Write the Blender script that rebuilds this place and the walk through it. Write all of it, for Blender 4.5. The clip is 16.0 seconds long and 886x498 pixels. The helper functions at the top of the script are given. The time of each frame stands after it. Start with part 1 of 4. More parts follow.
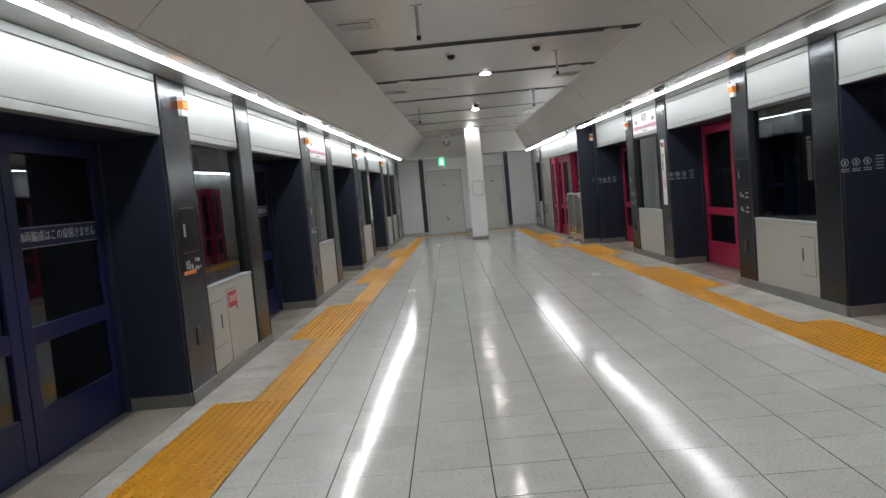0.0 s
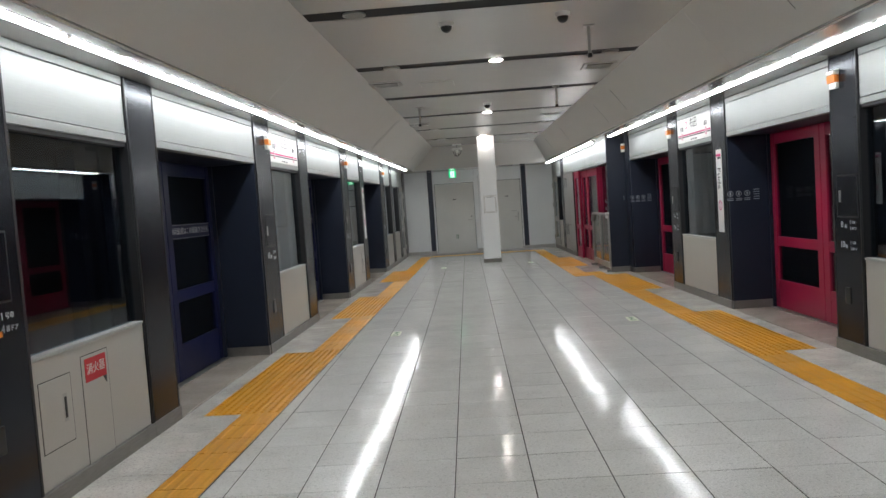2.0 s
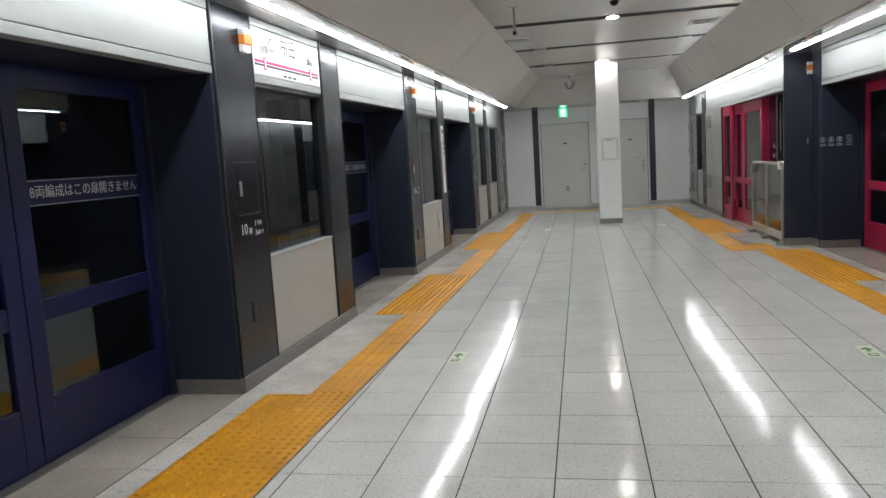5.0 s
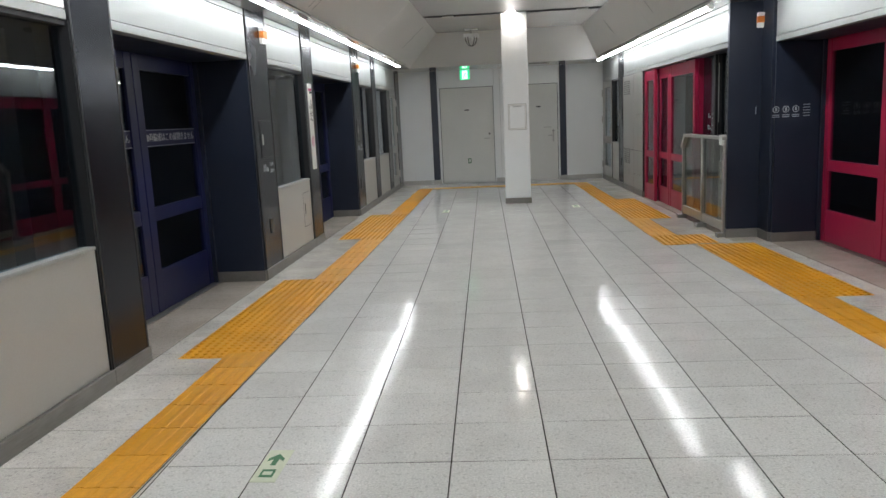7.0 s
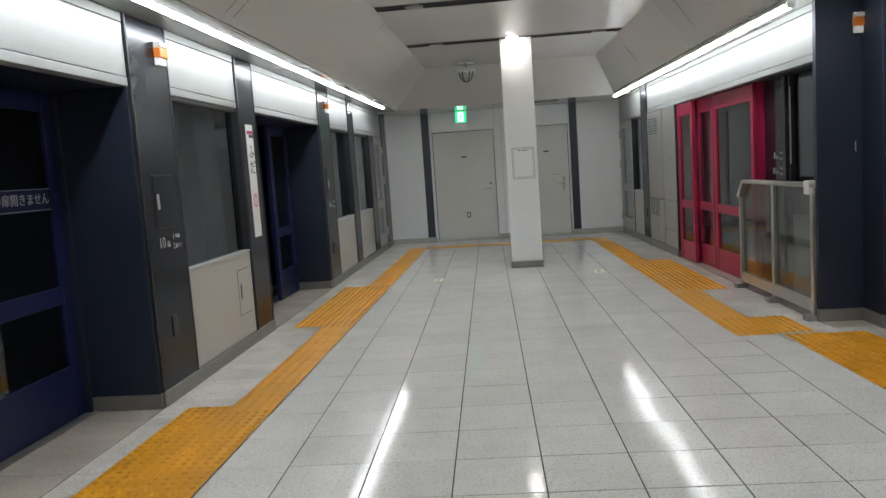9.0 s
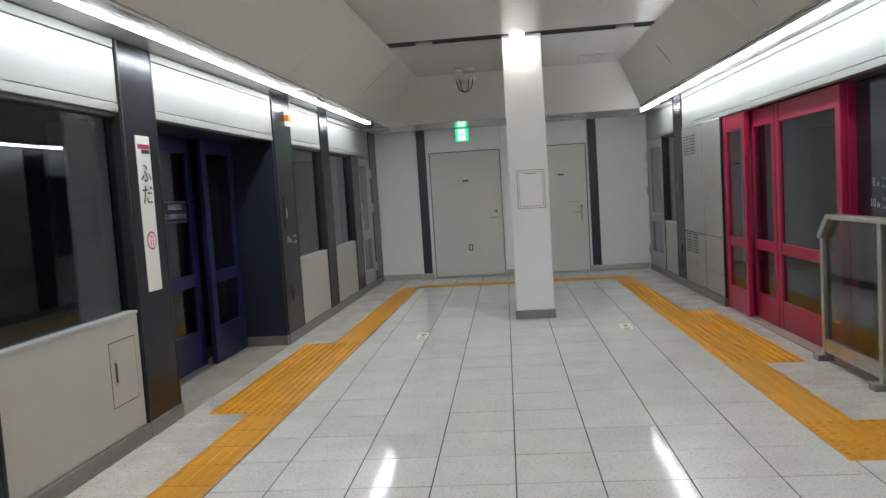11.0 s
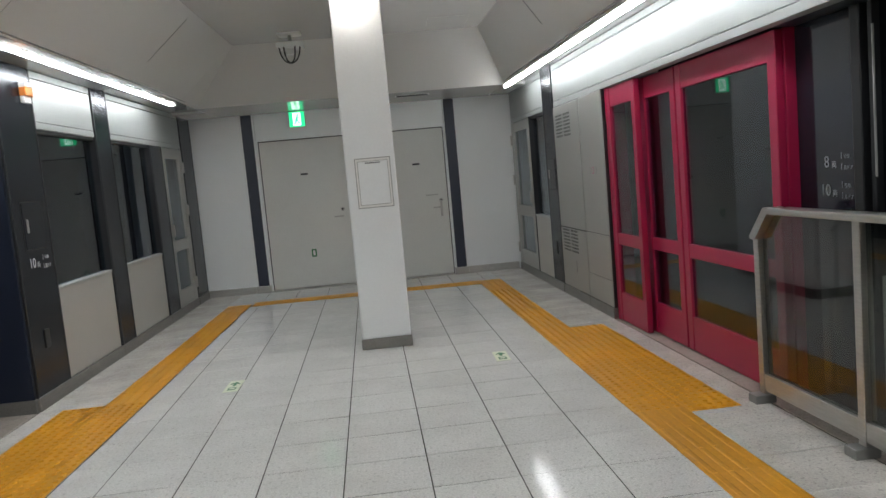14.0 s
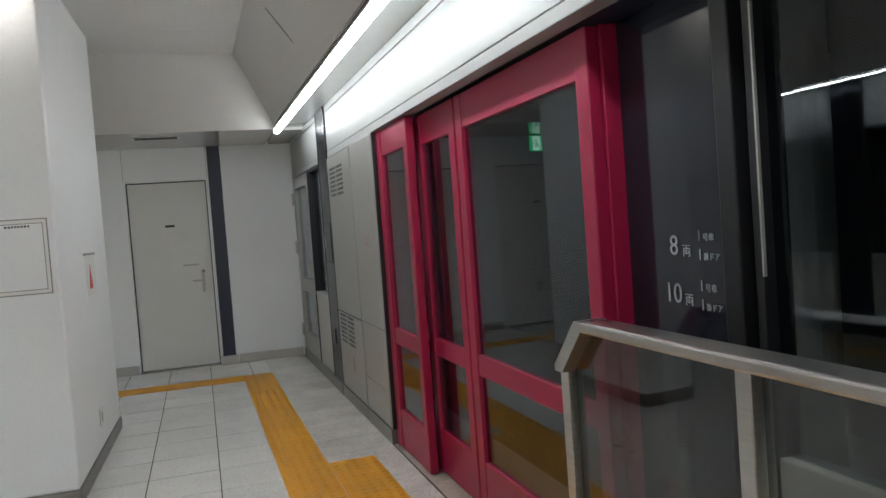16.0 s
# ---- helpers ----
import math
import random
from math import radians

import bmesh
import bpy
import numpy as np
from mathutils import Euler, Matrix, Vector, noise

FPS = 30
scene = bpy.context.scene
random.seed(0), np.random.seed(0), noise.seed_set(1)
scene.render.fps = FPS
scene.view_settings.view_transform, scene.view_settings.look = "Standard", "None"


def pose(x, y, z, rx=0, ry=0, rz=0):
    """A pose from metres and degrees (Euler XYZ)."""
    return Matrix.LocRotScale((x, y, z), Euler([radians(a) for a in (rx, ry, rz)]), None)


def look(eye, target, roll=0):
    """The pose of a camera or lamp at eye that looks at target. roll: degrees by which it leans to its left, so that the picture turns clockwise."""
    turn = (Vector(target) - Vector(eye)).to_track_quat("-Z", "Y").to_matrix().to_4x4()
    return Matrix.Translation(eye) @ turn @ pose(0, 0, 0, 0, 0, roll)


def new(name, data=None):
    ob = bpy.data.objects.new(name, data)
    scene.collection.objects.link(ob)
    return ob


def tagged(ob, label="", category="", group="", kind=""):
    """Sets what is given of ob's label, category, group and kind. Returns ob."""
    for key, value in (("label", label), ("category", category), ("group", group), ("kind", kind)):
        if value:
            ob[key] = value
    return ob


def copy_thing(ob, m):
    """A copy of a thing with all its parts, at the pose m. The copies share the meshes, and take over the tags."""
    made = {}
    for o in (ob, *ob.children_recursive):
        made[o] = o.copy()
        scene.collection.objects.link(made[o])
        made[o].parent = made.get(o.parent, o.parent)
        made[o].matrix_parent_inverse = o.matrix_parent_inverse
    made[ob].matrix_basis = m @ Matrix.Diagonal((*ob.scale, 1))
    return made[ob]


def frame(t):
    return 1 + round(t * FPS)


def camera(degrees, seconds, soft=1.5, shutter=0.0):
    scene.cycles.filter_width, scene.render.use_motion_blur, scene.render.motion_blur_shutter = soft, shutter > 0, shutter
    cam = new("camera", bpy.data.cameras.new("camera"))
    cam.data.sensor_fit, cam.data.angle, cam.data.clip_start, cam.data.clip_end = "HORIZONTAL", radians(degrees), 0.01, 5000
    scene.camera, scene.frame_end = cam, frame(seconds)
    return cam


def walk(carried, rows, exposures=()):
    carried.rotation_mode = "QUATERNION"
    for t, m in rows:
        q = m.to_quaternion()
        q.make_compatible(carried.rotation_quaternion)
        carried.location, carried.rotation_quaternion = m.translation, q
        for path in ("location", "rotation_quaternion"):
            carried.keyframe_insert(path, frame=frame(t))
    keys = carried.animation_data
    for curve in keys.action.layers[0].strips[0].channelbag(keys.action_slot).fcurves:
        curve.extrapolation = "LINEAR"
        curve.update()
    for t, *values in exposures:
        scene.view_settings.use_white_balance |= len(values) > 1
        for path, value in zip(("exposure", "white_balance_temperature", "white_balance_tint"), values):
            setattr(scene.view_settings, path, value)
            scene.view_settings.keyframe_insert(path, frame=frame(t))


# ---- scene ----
cam = camera(61.4, 16.0)
PATH = [
    (0, (0.527, 1.153, 1.466), (0.45, 3.145, 1.308), -5.2),
    (0.5, (0.58, 1.731, 1.451), (0.491, 3.725, 1.32), -5.2),
    (1, (0.645, 2.326, 1.471), (0.544, 4.319, 1.347), -4.5),
    (1.5, (0.708, 2.935, 1.473), (0.602, 4.928, 1.348), -3.9),
    (2, (0.725, 3.528, 1.49), (0.603, 5.521, 1.371), -3.9),
    (2.5, (0.746, 4.138, 1.498), (0.589, 6.128, 1.375), -3.5),
    (3, (0.697, 4.757, 1.498), (0.46, 6.739, 1.376), -4.0),
    (3.5, (0.733, 5.349, 1.51), (0.429, 7.32, 1.36), -3.3),
    (4, (0.694, 5.937, 1.468), (0.273, 7.884, 1.291), -3.4),
    (6.5, (0.625, 8.689, 1.45), (0.262, 10.628, 1.12), -2.3),
    (7, (0.617, 9.292, 1.444), (0.442, 11.254, 1.101), -2.7),
    (7.5, (0.602, 9.87, 1.427), (0.544, 11.841, 1.098), -3.7),
    (8, (0.64, 10.453, 1.434), (0.598, 12.429, 1.132), -3.6),
    (8.5, (0.599, 11.032, 1.424), (0.456, 13.01, 1.171), -4.1),
    (11, (0.754, 13.57, 1.444), (0.53, 15.551, 1.293), -3.6),
    (11.5, (0.806, 14.024, 1.451), (0.641, 16.012, 1.316), -4.0),
    (12, (0.818, 14.458, 1.451), (0.671, 16.449, 1.335), -4.4),
    (12.5, (0.869, 14.852, 1.455), (0.8, 16.847, 1.326), -4.7),
    (13, (0.86, 15.1, 1.465), (0.871, 17.094, 1.311), -5.1),
    (13.5, (0.81, 15.238, 1.465), (0.851, 17.229, 1.282), -5.3),
    (14, (0.937, 15.417, 1.44), (1.069, 17.403, 1.241), -5.1),
    (14.5, (1.107, 15.807, 1.389), (1.275, 17.791, 1.209), -5.0),
    (15, (1.337, 16.263, 1.42), (1.606, 18.24, 1.286), -4.5),
    (15.5, (1.613, 16.724, 1.424), (2.041, 18.675, 1.334), -4.1),
    (16, (1.885, 17.164, 1.453), (2.455, 19.08, 1.377), -4.2),
]
walk(cam, [(t, look(eye, target, roll)) for t, eye, target, roll in PATH],
     exposures=[(0.0, -0.02), (2.5, 0.0), (4.0, 0.1), (6.5, 0.32), (7.0, 0.2), (7.5, -0.04), (8.5, 0.03), (11.0, 0.22), (13.0, 0.14), (14.5, 0.12), (16.0, 0.1)])

# ---- world and exposure ----
world = bpy.data.worlds.new("underground")
world.use_nodes = True
world.node_tree.nodes["Background"].inputs[0].default_value = (0.012, 0.013, 0.015, 1)
world.node_tree.nodes["Background"].inputs[1].default_value = 0.3
scene.world = world
scene.view_settings.exposure = 0.0
TUBE, BARE, DOWN = 31.0, 25.0, 100.0


# ---- materials ----
def surface(name, color, rough=0.5, metal=0.0, grain=(40.0, 0.06), cloud=(1.2, 0.06), bump=0.05, stretch=(1, 1, 1), spec=0.5, each=0.0, coat=0.0, speck=None, sheen=0.2):
    m = bpy.data.materials.new(name)
    m.use_nodes = True
    nt = m.node_tree
    b = nt.nodes["Principled BSDF"]
    b.inputs["Metallic"].default_value = metal
    b.inputs["Specular IOR Level"].default_value = spec
    b.inputs["Coat Weight"].default_value = coat
    b.inputs["Coat Roughness"].default_value = 0.1
    mp = nt.nodes.new("ShaderNodeMapping")
    mp.inputs["Scale"].default_value = stretch
    geo = nt.nodes.new("ShaderNodeNewGeometry")
    nt.links.new(geo.outputs["Position"], mp.inputs["Vector"])
    fine = nt.nodes.new("ShaderNodeTexNoise")
    fine.inputs["Scale"].default_value = grain[0]
    fine.inputs["Detail"].default_value = 4
    nt.links.new(mp.outputs[0], fine.inputs["Vector"])
    big = nt.nodes.new("ShaderNodeTexNoise")
    big.inputs["Scale"].default_value = cloud[0]
    big.inputs["Detail"].default_value = 5
    big.inputs["Roughness"].default_value = 0.6
    nt.links.new(geo.outputs["Position"], big.inputs["Vector"])

    def scaled(socket, low, high):
        r = nt.nodes.new("ShaderNodeMapRange")
        r.inputs["From Min"].default_value, r.inputs["From Max"].default_value = 0.25, 0.75
        r.inputs["To Min"].default_value, r.inputs["To Max"].default_value = low, high
        nt.links.new(socket, r.inputs["Value"])
        return r.outputs[0]

    def times(a, c):
        n = nt.nodes.new("ShaderNodeMath")
        n.operation = "MULTIPLY"
        nt.links.new(a, n.inputs[0])
        nt.links.new(c, n.inputs[1])
        return n.outputs[0]

    k = times(scaled(fine.outputs["Fac"], 1 - grain[1], 1 + grain[1]), scaled(big.outputs["Fac"], 1 - cloud[1], 1 + cloud[1]))
    if each:
        info = nt.nodes.new("ShaderNodeObjectInfo")
        r = nt.nodes.new("ShaderNodeMapRange")
        r.inputs["To Min"].default_value, r.inputs["To Max"].default_value = 1 - each, 1 + each
        nt.links.new(info.outputs["Random"], r.inputs["Value"])
        k = times(k, r.outputs[0])
        r2 = nt.nodes.new("ShaderNodeMapRange")
        r2.inputs["To Min"].default_value, r2.inputs["To Max"].default_value = 1 - each, 1 + each
        nt.links.new(geo.outputs["Random Per Island"], r2.inputs["Value"])
        k = times(k, r2.outputs[0])
    if speck:
        vor = nt.nodes.new("ShaderNodeTexNoise")
        vor.inputs["Scale"].default_value = speck[0]
        vor.inputs["Detail"].default_value = 2
        nt.links.new(geo.outputs["Position"], vor.inputs["Vector"])
        r3 = nt.nodes.new("ShaderNodeMapRange")
        r3.inputs["From Min"].default_value, r3.inputs["From Max"].default_value = 0.58, 0.66
        r3.inputs["To Min"].default_value, r3.inputs["To Max"].default_value = 1.0, 1.0 - speck[1]
        nt.links.new(vor.outputs["Fac"], r3.inputs["Value"])
        k = times(k, r3.outputs[0])
    mix = nt.nodes.new("ShaderNodeVectorMath")
    mix.operation = "SCALE"
    mix.inputs[0].default_value = color
    nt.links.new(k, mix.inputs["Scale"])
    nt.links.new(mix.outputs[0], b.inputs["Base Color"])
    nt.links.new(scaled(big.outputs["Fac"], max(0.02, rough * (1 - sheen)), min(1, rough * (1 + sheen))), b.inputs["Roughness"])
    if bump:
        bp = nt.nodes.new("ShaderNodeBump")
        bp.inputs["Strength"].default_value = bump
        bp.inputs["Distance"].default_value = 0.004
        nt.links.new(fine.outputs["Fac"], bp.inputs["Height"])
        nt.links.new(bp.outputs[0], b.inputs["Normal"])
    return m


def glow(name, color, strength):
    m = bpy.data.materials.new(name)
    m.use_nodes = True
    b = m.node_tree.nodes["Principled BSDF"]
    b.inputs["Base Color"].default_value = (*color, 1)
    b.inputs["Emission Color"].default_value = (*color, 1)
    b.inputs["Emission Strength"].default_value = strength
    return m


def clear(name, tint, rough=0.0):
    """A clean pane: tinted see-through, with gloss that grows towards grazing angles."""
    m = bpy.data.materials.new(name)
    m.use_nodes = True
    nt = m.node_tree
    nt.nodes.remove(nt.nodes["Principled BSDF"])
    see = nt.nodes.new("ShaderNodeBsdfTransparent")
    see.inputs["Color"].default_value = (*tint, 1)
    shine = nt.nodes.new("ShaderNodeBsdfGlossy")
    shine.inputs["Color"].default_value = (1, 1, 1, 1)
    shine.inputs["Roughness"].default_value = rough
    edge = nt.nodes.new("ShaderNodeLayerWeight")
    power = nt.nodes.new("ShaderNodeMath")
    power.operation = "POWER"
    power.inputs[1].default_value = 5.0
    nt.links.new(edge.outputs["Facing"], power.inputs[0])
    span = nt.nodes.new("ShaderNodeMapRange")
    span.inputs["To Min"].default_value, span.inputs["To Max"].default_value = 0.06, 0.9
    nt.links.new(power.outputs[0], span.inputs["Value"])
    mix = nt.nodes.new("ShaderNodeMixShader")
    nt.links.new(span.outputs[0], mix.inputs[0])
    nt.links.new(see.outputs[0], mix.inputs[1])
    nt.links.new(shine.outputs[0], mix.inputs[2])
    nt.links.new(mix.outputs[0], nt.nodes["Material Output"].inputs["Surface"])
    return m


TILE = surface("pale_stone_tile", (0.69, 0.685, 0.665), 0.11, grain=(110, 0.2), cloud=(3.5, 0.07), bump=0.014, spec=0.185, each=0.04, speck=(48, 0.18))
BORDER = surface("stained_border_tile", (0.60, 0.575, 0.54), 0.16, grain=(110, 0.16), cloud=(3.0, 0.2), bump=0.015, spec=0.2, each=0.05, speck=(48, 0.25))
# Beige recess floor tile; the shade under the gate headers is mixed into its colour.
EDGE_TILE = surface("worn_shaded_beige_tile", (0.42, 0.375, 0.33), 0.2, grain=(110, 0.10), cloud=(2.2, 0.16), bump=0.01, spec=0.27, each=0.05, speck=(60, 0.2))
GROUT = surface("dark_grout", (0.05, 0.045, 0.04), 0.85, spec=0.1)
YELLOW = surface("yellow_tactile_rubber", (0.64, 0.285, 0.006), 0.45, grain=(50, 0.08), cloud=(2, 0.1), bump=0.04, each=0.05)
PILLAR = surface("dark_brushed_steel", (0.017, 0.021, 0.031), 0.24, 0.6, grain=(120, 0.12), cloud=(1.5, 0.08), bump=0.02, stretch=(1, 1, 0.03))
TRIM = surface("black_trim", (0.02, 0.021, 0.024), 0.4, 0.3)
FASCIA = surface("pale_satin_metal", (0.36, 0.378, 0.372), 0.42, 0.3, grain=(150, 0.03), cloud=(2, 0.03), bump=0.01, stretch=(1, 0.03, 1))
LIP = surface("pale_metal_lip", (0.5, 0.52, 0.51), 0.35, 0.3)
PANEL = surface("warm_grey_panel", (0.50, 0.49, 0.46), 0.42, grain=(90, 0.03), cloud=(1.5, 0.04), bump=0.015)
PLINTH = surface("steel_plinth", (0.25, 0.24, 0.225), 0.4, 0.6, grain=(90, 0.12), cloud=(2.5, 0.18), bump=0.03, stretch=(1, 0.1, 1))
NAVY = surface("navy_panel", (0.015, 0.0205, 0.038), 0.4, 0.0, grain=(90, 0.08), cloud=(1.2, 0.12), bump=0.01, spec=0.35)
BLUE = surface("deep_blue_door_paint", (0.009, 0.0125, 0.058), 0.4, grain=(80, 0.05), cloud=(1.5, 0.1), bump=0.015, spec=0.3)
STRIP = surface("slate_strip", (0.028, 0.034, 0.058), 0.4, grain=(90, 0.06), cloud=(1.2, 0.08), bump=0.01)
RED = surface("crimson_door_paint", (0.35, 0.010, 0.056), 0.35, grain=(80, 0.04), cloud=(1.5, 0.08), bump=0.015)
STEEL = surface("brushed_stainless", (0.50, 0.49, 0.47), 0.32, 0.95, grain=(110, 0.1), cloud=(2, 0.08), bump=0.02, stretch=(0.1, 0.1, 1))
WALL = surface("white_wall_panel", (0.83, 0.85, 0.855), 0.35, grain=(60, 0.02), cloud=(0.9, 0.03), bump=0.02)
DOORPAINT = surface("off_white_door_paint", (0.69, 0.69, 0.66), 0.42, grain=(60, 0.03), cloud=(1.2, 0.05), bump=0.02)
CEIL = surface("satin_ceiling_panel", (0.66, 0.655, 0.635), 0.2, 0.0, grain=(70, 0.02), cloud=(0.8, 0.03), bump=0.0, sheen=0.03, spec=0.7)
GLOSSY = surface("glossy_soffit_panel", (0.60, 0.60, 0.58), 0.07, 0.0, grain=(70, 0.02), cloud=(0.8, 0.03), bump=0.0, sheen=0.03, spec=0.8)
UNDER = surface("glossy_grey_underside", (0.42, 0.42, 0.41), 0.13, 0.25, grain=(90, 0.03), cloud=(1.5, 0.05), bump=0.004, sheen=0.1, spec=0.6)
SLOPE = surface("matt_ceiling_slope", (0.65, 0.64, 0.615), 0.5, grain=(70, 0.02), cloud=(0.7, 0.03), bump=0.01, sheen=0.05)
SLOT = surface("dark_ceiling_slot", (0.03, 0.03, 0.033), 0.6, spec=0.12)
GREY = surface("grey_metal", (0.30, 0.30, 0.29), 0.4, 0.5)
GREY2 = surface("pale_grey_metal", (0.42, 0.42, 0.40), 0.38, 0.4, grain=(100, 0.04), cloud=(1.5, 0.05), bump=0.015)
WHITEP = surface("white_plastic", (0.78, 0.78, 0.76), 0.4, grain=(80, 0.02), cloud=(2, 0.03))
BLACKP = surface("black_plastic", (0.015, 0.015, 0.016), 0.35)
ORANGE = surface("orange_lens", (0.75, 0.22, 0.03), 0.3)
PINK = surface("magenta_print", (0.55, 0.03, 0.17), 0.45)
FIRE = surface("red_print", (0.55, 0.02, 0.03), 0.45)
INK = surface("dark_print", (0.03, 0.03, 0.035), 0.5)
PALEINK = surface("pale_print", (0.55, 0.57, 0.6), 0.5)
DIMINK = surface("dim_print", (0.3, 0.32, 0.36), 0.5)
TUNNEL = surface("tunnel_concrete", (0.09, 0.088, 0.082), 0.85, grain=(14, 0.2), cloud=(0.6, 0.25), bump=0.3)
PIPE = surface("cream_pipe", (0.72, 0.69, 0.57), 0.5)
DARKGLOSS = surface("dark_glossy_panel", (0.012, 0.015, 0.024), 0.09, grain=(90, 0.05), cloud=(1.2, 0.1), bump=0.0, spec=0.5)
SOFTINK = surface("greyed_print", (0.36, 0.38, 0.40), 0.5)
LAMP = glow("tube_glow", (0.95, 0.985, 1.0), TUBE)
LAMP_BARE = glow("bare_tube_glow", (0.95, 0.985, 1.0), BARE)
SPOT = glow("downlight_glow", (1.0, 0.96, 0.88), DOWN)
GREEN = glow("exit_sign_green", (0.02, 0.55, 0.22), 1.6)
SIGNW = glow("exit_sign_white", (0.75, 1.0, 0.85), 1.6)
GREENP = surface("green_print", (0.03, 0.17, 0.06), 0.5)
PALEGREEN = surface("pale_green_sticker", (0.62, 0.66, 0.5), 0.45)
GLASS = clear("smoked_glass", (0.56, 0.63, 0.69))
CLEAR = clear("grey_tinted_glass", (0.62, 0.64, 0.62))

# ---- mesh helpers ----
ORIGIN = {}


def bm_new():
    return bmesh.new()


def box(bm, x0, x1, y0, y1, z0, z1, bevel=0.0):
    m = Matrix.Translation(((x0 + x1) / 2, (y0 + y1) / 2, (z0 + z1) / 2)) @ Matrix.Diagonal((abs(x1 - x0), abs(y1 - y0), abs(z1 - z0), 1))
    made = bmesh.ops.create_cube(bm, size=1, matrix=m)["verts"]
    if bevel:
        edges = list({e for v in made for e in v.link_edges})
        bmesh.ops.bevel(bm, geom=edges, offset=bevel, segments=2, affect="EDGES", profile=0.5)
    return bm


def rod(bm, a, b, r, seg=12, r2=None):
    a, b = Vector(a), Vector(b)
    d = b - a
    m = Matrix.Translation((a + b) / 2) @ d.to_track_quat("Z", "Y").to_matrix().to_4x4()
    bmesh.ops.create_cone(bm, cap_ends=True, segments=seg, radius1=r, radius2=r if r2 is None else r2, depth=d.length, matrix=m)
    return bm


def prism(bm, points, axis, lo, hi):
    """A solid from a closed outline, swept along one axis."""
    def at(p, v):
        return {"x": (v, p[0], p[1]), "y": (p[0], v, p[1]), "z": (p[0], p[1], v)}[axis]
    a = [bm.verts.new(at(p, lo)) for p in points]
    b = [bm.verts.new(at(p, hi)) for p in points]
    n = len(points)
    bm.faces.new(a)
    bm.faces.new(b[::-1])
    for i in range(n):
        bm.faces.new((a[i], b[i], b[(i + 1) % n], a[(i + 1) % n]))
    bmesh.ops.recalc_face_normals(bm, faces=bm.faces)
    return bm


def mesh_of(name, bm, material):
    data = bpy.data.meshes.new(name)
    bm.normal_update()
    bm.to_mesh(data)
    bm.free()
    data.materials.append(material)
    return data


def thing(name, label, category, m=Matrix(), at=(0, 0, 0), group="", kind=""):
    ob = new(name)
    ob.matrix_world = m @ Matrix.Translation(at)
    ORIGIN[ob] = Vector(at)
    ob.empty_display_size = 0.1
    return tagged(ob, label, category, group, kind)


def part(name, bm, material, parent, label=""):
    """One mesh under a thing or a part; panes of glass let the light through."""
    bmesh.ops.translate(bm, verts=bm.verts, vec=-ORIGIN[parent])
    ob = new(name, mesh_of(name, bm, material))
    ob.parent = parent
    ORIGIN[ob] = ORIGIN[parent]
    if material in (GLASS, CLEAR):
        ob.visible_shadow = False
    return tagged(ob, label)


def solid(name, bm, material, label="", category="", kind="structure", m=Matrix()):
    ob = new(name, mesh_of(name, bm, material))
    ob.matrix_world = m
    return tagged(ob, label, category, "", kind)


def writing(body, size, place, material, parent, label="", squeeze=1.0, name="lettering"):
    """Flat lettering as a mesh; place maps x right, y up to where it stands."""
    c = bpy.data.curves.new(name, "FONT")
    c.body, c.size, c.align_x, c.align_y, c.extrude = body, size, "CENTER", "CENTER", 0.0008
    tmp = bpy.data.objects.new(name, c)
    data = bpy.data.meshes.new_from_object(tmp)
    bpy.data.objects.remove(tmp)
    data.transform(Matrix.Translation(-ORIGIN[parent]) @ place @ Matrix.Diagonal((squeeze, 1, 1, 1)))
    data.materials.clear()
    data.materials.append(material)
    ob = new(name, data)
    ob.parent = parent
    return tagged(ob, label)


def facing_x(x, y, z, turn=0):
    """Lettering that faces local +x, reading towards +y."""
    return Matrix.Translation((x, y, z)) @ Matrix(((0, 0, 1, 0), (1, 0, 0, 0), (0, 1, 0, 0), (0, 0, 0, 1))) @ pose(0, 0, 0, 0, 0, turn)


def facing_minus_y(x, y, z):
    return Matrix.Translation((x, y, z)) @ pose(0, 0, 0, 90, 0, 0)


# ---- plan ----
PITCH, OPEN, TOP, SOFFIT, HIGH, WEST, END = 4.72, 2.41, 2.49, 2.06, 3.07, -1.69, 26.0
LEAN_E, LEAN_F = 2.8, 2.03
K, KF = math.tan(radians(LEAN_E)), math.tan(radians(LEAN_F))
WEST_M = pose(WEST, 0, 0)


def east_x(y):
    return 3.603 - K * (y - 12.65)


def far_x(y):
    return 3.025 - KF * (y - 17.7)


EAST_M = pose(east_x(0), 0, 0, 0, 0, 180 + LEAN_E)
FAR_M = pose(far_x(0), 0, 0, 0, 0, 180 + LEAN_F)


# ---- structure ----
b = bm_new()
box(b, -2.6, 5.4, -6.2, END + 0.6, -0.35, -0.0022)
floor = solid("floor", b, GROUT, "platform floor slab with dark tile joints", "floor")

# end wall with two door openings
DOOR_H, D1, D2 = 2.12, (-0.81, 0.40), (0.93, 1.80)
b = bm_new()
for x0, x1, z0, z1 in ((-2.6, D1[0], 0, 2.7), (D1[1], D2[0], 0, 2.7), (D2[1], 4.5, 0, 2.7), (*D1, DOOR_H, 2.7), (*D2, DOOR_H, 2.7)):
    box(b, x0, x1, END, END + 0.18, z0, z1)
solid("wall_north", b, WALL, "white smooth panelled end wall", "wall")
b = bm_new()
box(b, -2.6, 4.6, END + 0.5, END + 0.6, 0, 2.7)
solid("wall_north_backing", b, WALL, "plain wall behind the doors", "wall")
b = bm_new()
box(b, -2.6, 5.4, -6.2, -6.0, 0, 3.2)
solid("wall_south", b, WALL, "white smooth end wall", "wall")
